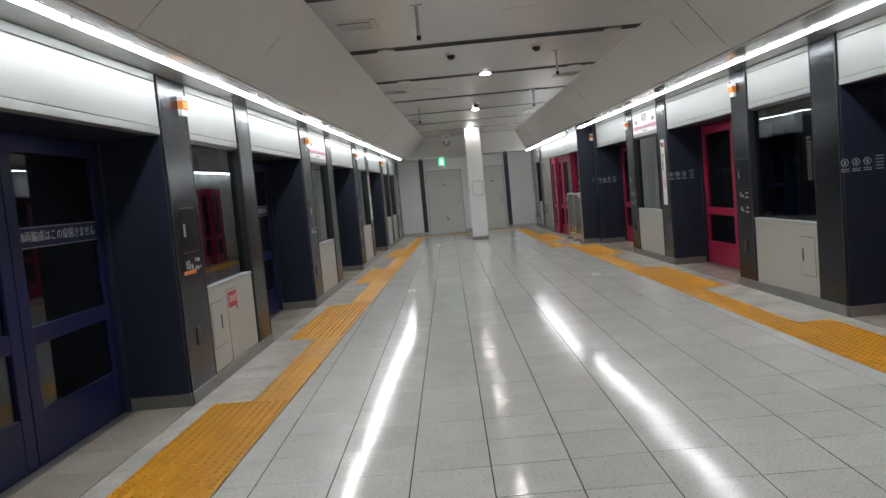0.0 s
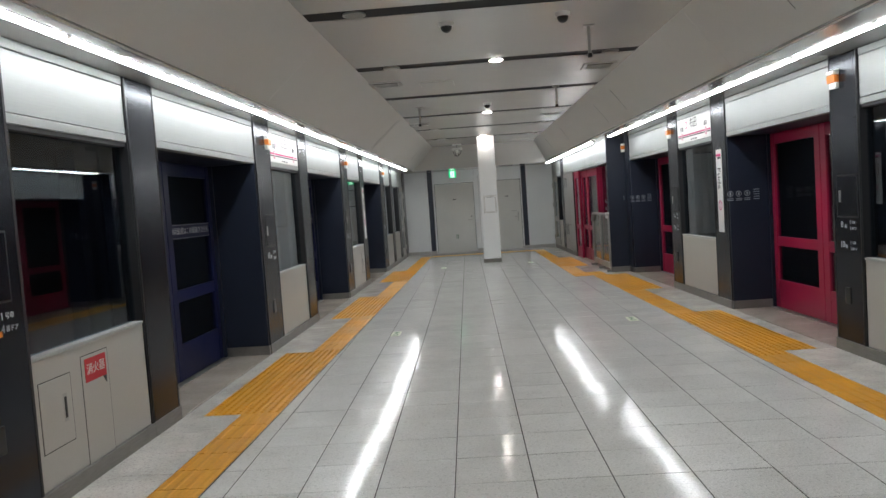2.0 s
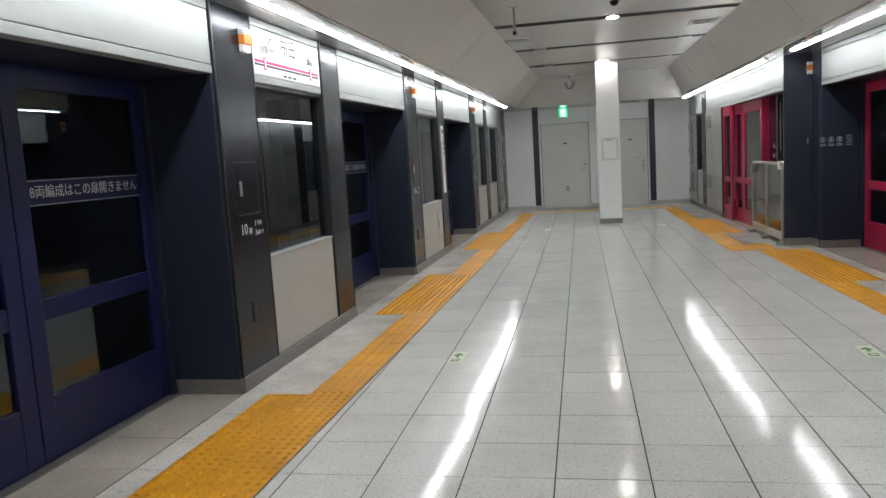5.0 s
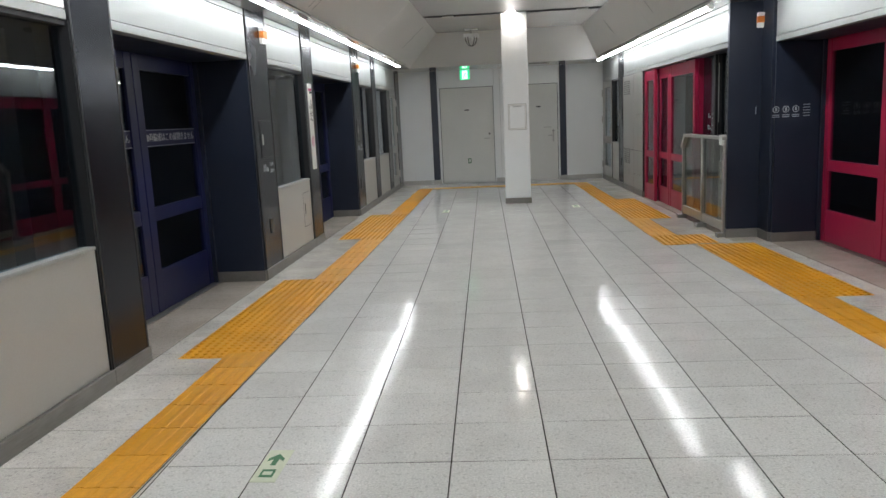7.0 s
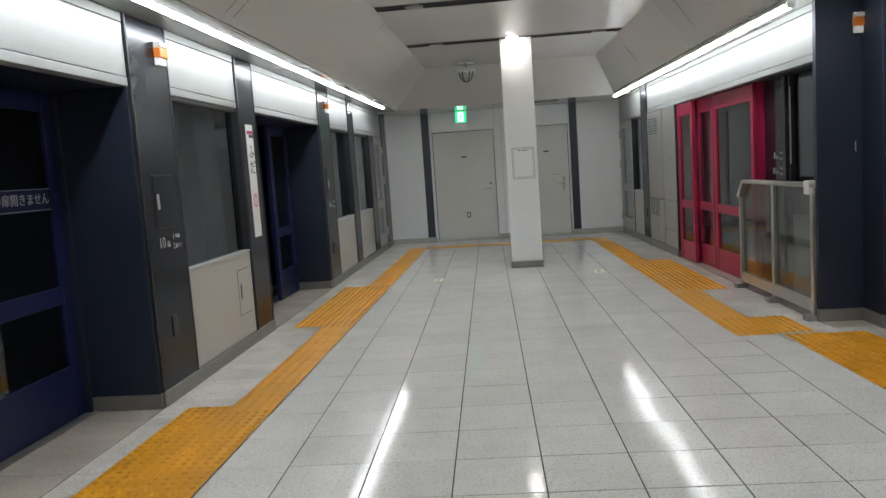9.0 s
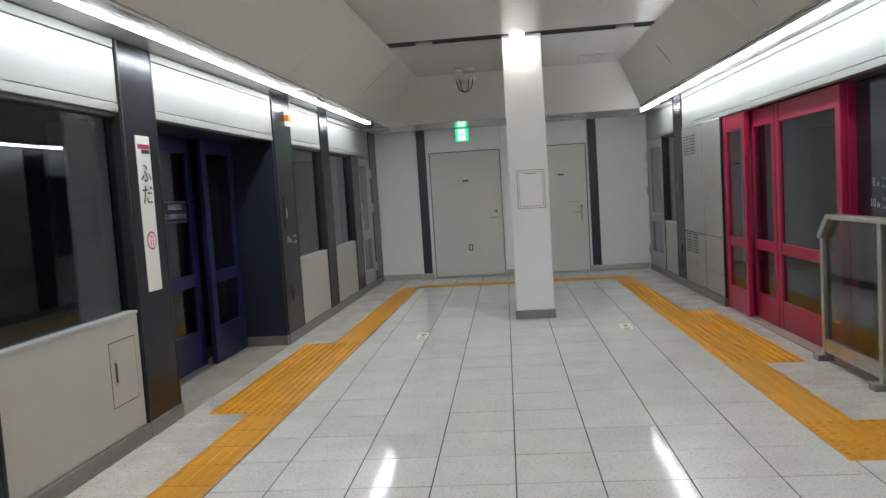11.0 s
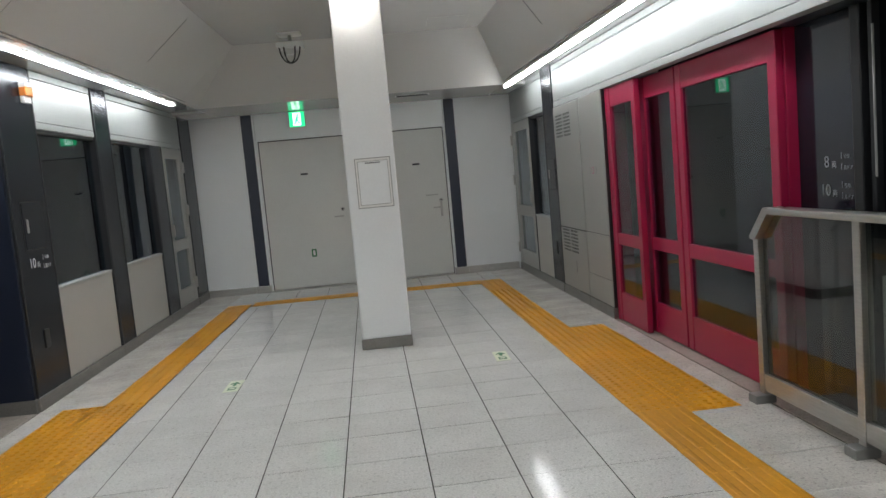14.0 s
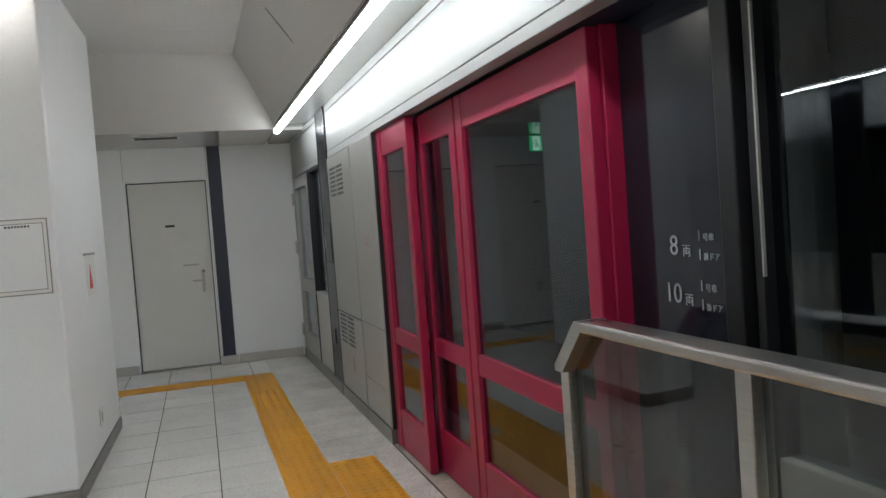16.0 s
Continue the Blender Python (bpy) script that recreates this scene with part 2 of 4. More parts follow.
for i, (x0, x1) in enumerate(((-1.68, -1.03), (1.995, 2.72), (D1[1] + 0.005, D2[0] - 0.005))):
    b = bm_new()
    box(b, x0, x1, END - 0.016, END + 0.001, 0.0, 0.10, 0.003)
    solid("baseboard_%d" % (i + 1), b, STEEL, "brushed steel skirting along the end wall", "baseboard")
for i, (x0, x1) in enumerate(((-0.99, -0.845), (1.82, 1.96))):
    b = bm_new()
    box(b, x0, x1, END - 0.02, END + 0.001, 0.10, 2.478, 0.003)
    solid("trim_%d" % (i + 1), b, STRIP, "dark navy vertical strip on the end wall", "trim")
    b = bm_new()
    box(b, x0 - 0.03, x1 + 0.03, END - 0.04, END - 0.001, 0.0, 0.10, 0.003)
    solid("trim_foot_%d" % (i + 1), b, STEEL, "steel foot block under the dark strip", "trim")

for i, (x, z0) in enumerate(((D1[0] - 0.006, DOOR_H), (D1[1] + 0.006, DOOR_H), (0.53, 0.1), (D2[1] + 0.006, DOOR_H), (D2[0] - 0.006, DOOR_H))):
    b = box(bm_new(), x - 0.002, x + 0.002, END - 0.0012, END + 0.001, z0 + 0.004, 2.478)
    solid("wall_seam_%d" % (i + 1), b, GREY, "thin joint between white wall panels", "wall")

# ceiling: flat centre, slopes, low soffits
CX0, CX1, CY1 = -0.64, lambda y: 2.55 - 0.0322 * (y - 11.0), 24.08
SX0, SX1, SY1 = -1.28, lambda y: 3.0 - 0.036 * (y - 11.0), 24.75
b = bm_new()


def quad(bm, *pts):
    bm.faces.new([bm.verts.new(p) for p in pts])


def slab(bm, pts, t=0.06):
    lo = [bm.verts.new(p) for p in pts]
    hi = [bm.verts.new((p[0], p[1], p[2] + t)) for p in pts]
    bm.faces.new(lo[::-1])
    bm.faces.new(hi)
    n = len(pts)
    for i in range(n):
        bm.faces.new((lo[i], lo[(i + 1) % n], hi[(i + 1) % n], hi[i]))


SLOTS = [12.06 + 2.425 * k for k in range(-7, 5)]
cuts = [-6.2]
for s in SLOTS:
    cuts += [s - 0.13, s + 0.13]
cuts.append(CY1)
for y0, y1 in zip(cuts[::2], cuts[1::2]):
    xs = (0.0, 1.0)
    for u, v in zip(xs, xs[1:]):
        e = 0.0015
        w = lambda y, q: CX0 + (CX1(y) - CX0) * q
        slab(b, [(w(y0, u) + e, y0, HIGH), (w(y0, v) - e, y0, HIGH), (w(y1, v) - e, y1, HIGH), (w(y1, u) + e, y1, HIGH)])
solid("ceiling", b, CEIL, "satin off-white metal ceiling panels", "ceiling")
b = bm_new()
for s in SLOTS:
    slab(b, [(CX0, s - 0.129, HIGH + 0.004), (CX1(s), s - 0.129, HIGH + 0.004), (CX1(s), s + 0.129, HIGH + 0.004), (CX0, s + 0.129, HIGH + 0.004)], 0.02)
solid("ceiling_slots", b, SLOT, "dark recessed service slots across the ceiling", "ceiling")
b = bm_new()
JOIN = [-6.2, -1.6, 2.2, 5.95, 6.05, 10.4, 15.2, 20.0, CY1]
for y0, y1 in zip(JOIN, JOIN[1:]):
    e = 0.003
    slab(b, [(SX0, y0 + e, 2.5), (CX0, y0 + e, HIGH), (CX0, y1 - e, HIGH), (SX0, y1 - e, 2.5)])
    slab(b, [(CX1(y0), y0 + e, HIGH), (SX1(y0), y0 + e, 2.5), (SX1(y1), y1 - e, 2.5), (CX1(y1), y1 - e, HIGH)])
slab(b, [(SX0, CY1, 2.5), (CX0, CY1, HIGH), (SX0, SY1, 2.48)])
slab(b, [(CX1(CY1), CY1, HIGH), (SX1(CY1), CY1, 2.5), (SX1(SY1), SY1, 2.48)])
slab(b, [(CX0, CY1, HIGH), (CX1(CY1), CY1, HIGH), (SX1(SY1), SY1, 2.48), (SX0, SY1, 2.48)])
solid("ceiling_slopes", b, SLOPE, "matt off-white sloping ceiling coves", "ceiling")
b = bm_new()
slab(b, [(SX0, SY1, 2.48), (SX1(SY1), SY1, 2.48), (SX1(END), END + 0.1, 2.48), (SX0, END + 0.1, 2.48)])
slab(b, [(-2.6, 25.25, 2.48), (SX0 - 0.003, 25.25, 2.48), (SX0 - 0.003, END + 0.1, 2.48), (-2.6, END + 0.1, 2.48)])
slab(b, [(SX1(25.0) + 0.003, 24.85, 2.48), (4.5, 24.85, 2.48), (4.5, END + 0.1, 2.48), (SX1(25.0) + 0.003, END + 0.1, 2.48)])
solid("ceiling_end", b, GLOSSY, "glossy off-white soffit before the end doors", "ceiling")
b = bm_new()
slab(b, [(-2.7, -6.2, TOP + 0.02), (SX0 + 0.02, -6.2, TOP + 0.02), (SX0 + 0.02, END, TOP + 0.02), (-2.7, END, TOP + 0.02)])
slab(b, [(SX1(-6.2) - 0.02, -6.2, TOP + 0.02), (5.0, -6.2, TOP + 0.02), (5.0, END, TOP + 0.02), (SX1(END) - 0.02, END, TOP + 0.02)])
solid("ceiling_soffit", b, UNDER, "grey metal soffit above the tube lights", "ceiling")
b = bm_new()
slab(b, [(-6.5, -6.3, 3.3), (8.5, -6.3, 3.3), (8.5, 27, 3.3), (-6.5, 27, 3.3)])
solid("ceiling_upper", b, TUNNEL, "dark concrete slab over the platform", "ceiling")
for nm, x0, x1 in (("wall_tunnel_west", -5.6, -5.4), ("wall_tunnel_east", 7.4, 7.6)):
    b = bm_new()
    box(b, x0, x1, -6.3, 27, -1.4, 3.3)
    solid(nm, b, TUNNEL, "dark concrete tunnel wall beyond the tracks", "wall")
for nm, x0, x1 in (("track_bed_west", -5.4, -2.62), ("track_bed_east", 5.42, 7.4)):
    b = bm_new()
    box(b, x0, x1, -6.3, 27, -1.4, -1.2)
    solid(nm, b, TUNNEL, "dark track bed below the platform", "floor")
for nm, y0, y1 in (("wall_tunnel_south", -6.3, -6.2), ("wall_tunnel_north", 26.9, 27.0)):
    b = bm_new()
    box(b, -5.5, 7.5, y0, y1, -1.4, 3.3)
    solid(nm, b, TUNNEL, "dark concrete end of the tunnel", "wall")


def slope_seam(y, u0, u1, side):
    """A thin dark access seam across a sloping cove, between two heights of it."""
    def at(u):
        if side == "east":
            return (SX1(y) + (CX1(y) - SX1(y)) * u, 2.5 + (HIGH - 2.5) * u)
        return (SX0 + (CX0 - SX0) * u, 2.5 + (HIGH - 2.5) * u)
    (xa, za), (xb, zb) = at(u0), at(u1)
    b = prism(bm_new(), [(xa, za - 0.003), (xb, zb - 0.003), (xb, zb + 0.01), (xa, za + 0.01)], "y", y - 0.004, y + 0.004)
    solid("ceiling_seam", b, GREY, "thin dark access seam in the sloping ceiling", "ceiling")


for y, u0, u1, side in ((14.2, 0.25, 0.75, "east"), (15.6, 0.2, 0.7, "east"), (8.3, 0.1, 0.9, "east"), (8.9, 0.3, 0.8, "east"), (19.5, 0.3, 0.8, "east"), (22.2, 0.35, 0.75, "east"), (5.4, 0.0, 0.95, "west"), (7.4, 0.35, 0.6, "west"), (16.6, 0.1, 0.9, "west"), (16.75, 0.1, 0.9, "west"), (22.4, 0.3, 0.9, "west")):
    slope_seam(y, u0, u1, side)


# ---- platform gates ----
def gate_pillar(m, y0, y1, hatch, lines=(), strip=None, group="gate pillars", top=TOP + 0.02):
    """A brushed steel pillar between y0 and y1 of a gate line, with its hatch and its lettering."""
    c = (y0 + y1) / 2
    what = "dark brushed steel gate pillar with access hatch" if hatch else "dark brushed steel gate pillar between gate panels"
    t = thing("gate_pillar", what, "pillar", m, (-0.1, c, 0), group)
    b = box(bm_new(), -0.22, 0.0, y0, y1, 0.1, top, 0.006)
    part("body", b, PILLAR, t)
    for y in (y0 - 0.001, y1 - 0.019):
        part("edge_channel", box(bm_new(), -0.1, 0.0025, y, y + 0.02, 0.1, top - 0.003, 0.002), TRIM, t)
    part("plinth", box(bm_new(), -0.22, 0.012, y0 - 0.003, y1 + 0.003, 0.0, 0.1, 0.004), PLINTH, t, "scuffed steel plinth")
    if hatch:
        b = box(bm_new(), -0.01, 0.006, c - 0.14, c + 0.17, 1.16, 1.5, 0.004)
        h = part("hatch", b, PILLAR, t)
        part("handle", box(bm_new(), 0.0, 0.014, c - 0.10, c - 0.075, 1.28, 1.38, 0.004), STEEL, h, "small steel handle")
        box_lines = box(bm_new(), -0.01, 0.002, c - 0.15, c + 0.18, 1.15, 1.51)
        part("hatch_gap", box_lines, BLACKP, t)
        part("keyhole_cover", box(bm_new(), -0.01, 0.008, c - 0.06, c + 0.02, 0.42, 0.56, 0.004), BLACKP, t)
    for text, size, dy, z, ink in lines:
        writing(text, size, facing_x(0.002, c + dy, z), ink, t)
    if strip:
        b = box(bm_new(), -0.005, 0.008, c - 0.085, c + 0.085, 0.92, 1.93, 0.003)
        s = part("station_sign", b, WHITEP, t, "white vertical station name strip")
        part("stripe", box(bm_new(), 0.0, 0.0095, c - 0.075, c + 0.075, 1.845, 1.875), PINK, s)
        part("stripe", box(bm_new(), 0.0, 0.0095, c - 0.03, c + 0.075, 1.815, 1.84), INK, s)
        if strip == "Fuda":
            writing("Fuda", 0.14, facing_x(0.0095, c, 1.58, -90), INK, s)
        else:
            writing(strip[0], 0.14, facing_x(0.0095, c, 1.68), INK, s)
            writing(strip[1], 0.14, facing_x(0.0095, c, 1.54), INK, s)
        part("number_ring", rod(bm_new(), (0.0, c, 1.25), (0.0095, c, 1.25), 0.06, 28), PINK, s)
        part("number_disc", rod(bm_new(), (0.0, c, 1.25), (0.0105, c, 1.25), 0.048, 28), WHITEP, s)
        writing("17", 0.058, facing_x(0.011, c, 1.232), PINK, s)
        writing("KO", 0.034, facing_x(0.011, c, 1.274), PINK, s)
    return t


def gate_screen(m, y0, y1, hatch_at=None, fire=False):
    """A fixed screen: smoked glass above a pale lower panel."""
    c = (y0 + y1) / 2
    t = thing("gate_screen", "fixed gate screen, smoked glass above a pale grey panel", "screen", m, (-0.08, c, 0), "gate screens")
    part("lower_panel", box(bm_new(), -0.10, -0.012, y0 + 0.012, y1 - 0.012, 0.1, 0.81, 0.008), PANEL, t)
    part("panel_cap", box(bm_new(), -0.10, -0.006, y0 + 0.012, y1 - 0.012, 0.81, 0.83, 0.004), LIP, t)
    part("plinth", box(bm_new(), -0.16, 0.01, y0, y1, 0.0, 0.1, 0.004), PLINTH, t, "scuffed steel plinth")
    part("glass", box(bm_new(), -0.07, -0.06, y0 + 0.01, y1 - 0.01, 0.83, SOFFIT - 0.03), GLASS, t, "smoked glass pane")
    part("top_rail", box(bm_new(), -0.1, -0.02, y0, y1, SOFFIT - 0.03, SOFFIT, 0.003), TRIM, t)
    for y in (y0, y1 - 0.012):
        part("side_trim", box(bm_new(), -0.1, -0.004, y, y + 0.012, 0.1, SOFFIT), TRIM, t)
    if fire or hatch_at:
        ya, yb = (y0 + 0.06, y0 + 0.36) if not hatch_at else (y1 - 0.36, y1 - 0.08)
        part("door_gap", box(bm_new(), -0.05, -0.0108, ya - 0.005, yb + 0.005, 0.295, 0.685), BLACKP, t)
        part("service_door", box(bm_new(), -0.05, -0.0085, ya, yb, 0.3, 0.68, 0.003), PANEL, t)
        y = y0 + 0.28 if not hatch_at else y1 - 0.32
        part("handle_well", box(bm_new(), -0.02, -0.0075, y - 0.012, y + 0.03, 0.42, 0.58, 0.003), GREY2, t)
        part("handle", box(bm_new(), -0.02, -0.003, y, y + 0.018, 0.44, 0.56, 0.003), BLACKP, t)
    if fire:
        part("door_gap", box(bm_new(), -0.05, -0.0108, c - 0.175, c + 0.135, 0.1, 0.745), BLACKP, t)
        part("tall_door", box(bm_new(), -0.05, -0.0085, c - 0.17, c + 0.13, 0.1, 0.74, 0.003), PANEL, t)
        f = part("fire_label", box(bm_new(), -0.02, -0.006, c - 0.14, c + 0.10, 0.58, 0.72), FIRE, t, "red label with pale characters")
        part("corner_mark", prism(bm_new(), [(c + 0.06, 0.58), (c + 0.10, 0.58), (c + 0.095, 0.53)], "x", -0.02, -0.006), INK, t)
        writing("消火器", 0.07, facing_x(-0.0055, c - 0.02, 0.65), WHITEP, t)
    return t


def fascia(m, y0, y1, sign=None):
    """A satin header panel; over some screens it carries the station board."""
    c = (y0 + y1) / 2
    t = thing("header_panel", "white station board above a gate screen" if sign else "pale satin metal header panel above the gate line", "header", m, (-0.05, c, SOFFIT), "gate headers")
    part("face", box(bm_new(), -0.09, -0.012, y0 + 0.008, y1 - 0.008, SOFFIT + 0.058, TOP - 0.045, 0.003), WHITEP if sign else FASCIA, t)
    part("top_strip", box(bm_new(), -0.09, -0.010, y0 + 0.006, y1 - 0.006, TOP - 0.039, TOP + 0.015, 0.003), FASCIA, t)
    part("lip", box(bm_new(), -0.09, -0.010, y0 + 0.006, y1 - 0.006, SOFFIT, SOFFIT + 0.053, 0.004), FASCIA, t)
    part("backing", box(bm_new(), -0.12, -0.03, y0, y1, SOFFIT + 0.01, TOP + 0.02), TRIM, t)
    if sign:
        part("line_band", box(bm_new(), -0.02, -0.010, y0 + 0.05, y1 - 0.05, 2.205, 2.225), PINK, t)
        part("line_band", box(bm_new(), -0.02, -0.010, y0 + 0.05, y1 - 0.05, 2.183, 2.197), INK, t)
        for y in (y0 + 0.22, y1 - 0.22):
            mk = part("stop_mark", box(bm_new(), -0.02, -0.008, y - 0.022, y + 0.022, 2.16, 2.25, 0.003), PINK, t)
            part("stop_core", box(bm_new(), -0.02, -0.0075, y - 0.012, y + 0.012, 2.17, 2.24), WHITEP, mk)
        writing("布田", 0.15, facing_x(-0.0105, c, 2.35), INK, t)
        part("number_ring", rod(bm_new(), (-0.02, c - 0.3, 2.35), (-0.0105, c - 0.3, 2.35), 0.05, 24), PINK, t)
        part("number_disc", rod(bm_new(), (-0.02, c - 0.3, 2.35), (-0.0095, c - 0.3, 2.35), 0.038, 24), WHITEP, t)
        for y in (y0 + 0.22, y1 - 0.22):
            writing("国領" if y < c else "調布", 0.07, facing_x(-0.0105, y, 2.3), INK, t)
        for k in range(3):
            part("small_print", box(bm_new(), -0.02, -0.0105, c - 0.12 + k * 0.09, c - 0.06 + k * 0.09, 2.135, 2.15), INK, t)
    return t


def beacon(m, y, z=2.32, x=0.0):
    t = thing("warning_beacon", "small white beacon box with an orange lens", "beacon", m, (x, y, z), "gate beacons")
    part("base", box(bm_new(), x, x + 0.035, y - 0.055, y + 0.055, z - 0.085, z + 0.07, 0.006), WHITEP, t)
    part("lens", box(bm_new(), x + 0.002, x + 0.05, y - 0.06, y + 0.06, z - 0.035, z + 0.03, 0.006), ORANGE, t, "orange lens")
    part("cap", box(bm_new(), x + 0.01, x + 0.055, y - 0.058, y + 0.058, z + 0.033, z + 0.065, 0.006), WHITEP, t)


def gate_leaf(m, y0, y1, paint, x, inked=None):
    """One sliding gate leaf with an upper and a lower pane, in a painted frame."""
    c = (y0 + y1) / 2
    colour = "deep blue" if paint == BLUE else "crimson"
    t = thing("platform_gate_leaf", "closed %s sliding platform gate leaf with dark panes" % colour, "gate", m, (x, c, 0), "gate leaves")
    s, z0, zm0, zm1, z1 = 0.115, 0.34, 0.74, 0.85, 1.93
    part("stile", box(bm_new(), x - 0.025, x + 0.025, y0, y0 + s, 0.01, SOFFIT - 0.005, 0.006), paint, t)
    part("stile", box(bm_new(), x - 0.025, x + 0.025, y1 - s, y1, 0.01, SOFFIT - 0.005, 0.006), paint, t)
    part("bottom_rail", box(bm_new(), x - 0.022, x + 0.022, y0 + s, y1 - s, 0.01, z0, 0.004), paint, t)
    part("middle_rail", box(bm_new(), x - 0.022, x + 0.022, y0 + s, y1 - s, zm0, zm1, 0.004), paint, t)
    part("top_rail", box(bm_new(), x - 0.022, x + 0.022, y0 + s, y1 - s, z1, SOFFIT - 0.005, 0.004), paint, t)
    part("upper_pane", box(bm_new(), x - 0.006, x + 0.004, y0 + s, y1 - s, zm1, z1), GLASS, t, "dark glass pane")
    part("lower_pane", box(bm_new(), x - 0.006, x + 0.004, y0 + s, y1 - s, z0, zm0), GLASS, t, "dark glass pane")
    if inked == "short":
        bar = part("notice_bar", box(bm_new(), x - 0.008, x + 0.012, c + 0.22, c + 0.66, 1.32, 1.51, 0.003), BLUE, t, "blue notice plate with pale characters")
        for z in (1.33, 1.505):
            part("notice_rule", box(bm_new(), x + 0.01, x + 0.0135, c + 0.24, c + 0.64, z, z + 0.004), DIMINK, bar)
        writing("8両編成は", 0.058, facing_x(x + 0.0135, c + 0.44, 1.458), PALEINK, bar)
        writing("この扉開きません", 0.05, facing_x(x + 0.0135, c + 0.44, 1.38), PALEINK, bar)
    elif inked:
        bar = part("notice_bar", box(bm_new(), x - 0.008, x + 0.012, y0 + s - 0.01, y1 - s + 0.01, 1.33, 1.47, 0.003), BLUE, t, "blue notice bar with pale characters")
        for z in (1.335, 1.46):
            part("notice_rule", box(bm_new(), x + 0.01, x + 0.0135, y0 + s, y1 - s, z, z + 0.005), DIMINK, bar)
        writing(inked, 0.074, facing_x(x + 0.0135, c, 1.40), PALEINK, bar, squeeze=0.98)
    return t


def pictograms(m, y, x0, z):
    """A row of three round notices with small print, on a panel that faces -y of the line."""
    t = thing("notice_row", "row of small pale round notices on navy panel", "notice", m, (x0, y, z), "gate notices")
    for k in range(3):
        x = x0 + 0.11 + 0.1 * k
        part("disc", rod(bm_new(), (x, y, z), (x, y + 0.003, z), 0.034, 24), SOFTINK, t)
        part("core", rod(bm_new(), (x, y, z), (x, y + 0.004, z), 0.027, 20), NAVY, t)
        part("figure", box(bm_new(), x - 0.009, x + 0.009, y, y + 0.005, z - 0.018, z + 0.018), SOFTINK, t)
        for j in range(2):
            part("small_print", box(bm_new(), x - 0.036, x + 0.036, y, y + 0.003, z - 0.062 - 0.018 * j, z - 0.053 - 0.018 * j), DIMINK, t)
    x = x0
    for j in range(5):
        part("small_print", box(bm_new(), x - 0.035, x + 0.035, y, y + 0.003, z + 0.035 - 0.028 * j, z + 0.044 - 0.028 * j), DIMINK, t)


def gate_recess(m, y0, y1, depth=0.5):
    """Side panels and soffit of one gate opening."""
    t = thing("gate_recess", "navy panelled recess round a platform gate", "recess", m, (-depth / 2, (y0 + y1) / 2, 0), "gate recesses")
    for s, a, c in ((1, y1 - 0.03, y1 + 0.0), (0, y0, y0 + 0.03)):
        part("side_panel", box(bm_new(), -depth + 0.03, -0.012, a, c, 0.1, SOFFIT - 0.002, 0.003), NAVY, t, "dark navy side panel")
        part("plinth", box(bm_new(), -depth + 0.03, -0.004, a - (0.008 if s else 0), c + (0 if s else 0.008), 0.0, 0.1, 0.003), PLINTH, t)
    part("soffit", box(bm_new(), -depth - 0.05, -0.09, y0, y1, SOFFIT, SOFFIT + 0.04), NAVY, t)
    part("jamb", box(bm_new(), -depth - 0.1, -depth + 0.03, y0 - 0.3, y0 + 0.06, 0.0, SOFFIT, 0.004), NAVY, t)
    part("jamb", box(bm_new(), -depth - 0.1, -depth + 0.03, y1 - 0.06, y1 + 0.3, 0.0, SOFFIT, 0.004), NAVY, t)
    part("sill", box(bm_new(), -depth - 0.12, -depth + 0.06, y0, y1, -0.01, 0.008), PLINTH, t)


NOTICE = "8両編成はこの扉開きません"


def west_bay(y0, k):
    """An opening from y0, then pillar, screen and pillar up to the next opening."""
    m, y1, y2 = WEST_M, y0 + OPEN, y0 + PITCH
    gate_recess(m, y0, y1)
    c = (y0 + y1) / 2
    last = k == 3
    if last:
        gate_leaf(m, y0 + 0.03, 20.06, BLUE, -0.55, "short")
        gate_leaf(m, 20.03, 20.77, BLUE, -0.44)
    else:
        gate_leaf(m, y0 + 0.03, c - 0.004, BLUE, -0.53, NOTICE)
        gate_leaf(m, c + 0.004, y1 - 0.03, BLUE, -0.53, NOTICE)
    fascia(m, y0, y1)
    ten = [("10", 0.1, -0.08, 1.055, PALEINK), ("両", 0.052, 0.01, 1.037, PALEINK), ("1", 0.056, 0.09, 1.085, PALEINK), (str(4 - k), 0.056, 0.09, 1.02, PALEINK), ("号車", 0.036, 0.15, 1.083, PALEINK), ("番ドア", 0.034, 0.162, 1.018, PALEINK)]
    a = gate_pillar(m, y1, y1 + 0.56, True, ten)
    if k == 0:
        part("orange_bar", box(bm_new(), 0, 0.003, y1 + 0.11, y1 + 0.36, 0.985, 1.015), ORANGE, a)
    beacon(m, y1 + 0.42)
    if last:
        return
    gate_screen(m, y1 + 0.56, y2 - 0.44, hatch_at=(k == 2), fire=(k == 0))
    fascia(m, y1 + 0.56, y2 - 0.44, sign=(k == 1))
    gate_pillar(m, y2 - 0.44, y2, False, strip=("ふ", "だ") if k == 2 else None)


for k in range(-1, 4):
    west_bay(4.27 + PITCH * k, k)

# west side, last stretch up to the end wall
gate_screen(WEST_M, 21.40, 22.58)
fascia(WEST_M, 21.40, 22.58)
gate_pillar(WEST_M, 22.58, 22.95, False)
gate_screen(WEST_M, 22.95, 24.15)
fascia(WEST_M, 22.95, 25.46)
gate_pillar(WEST_M, 25.46, 25.98, False)


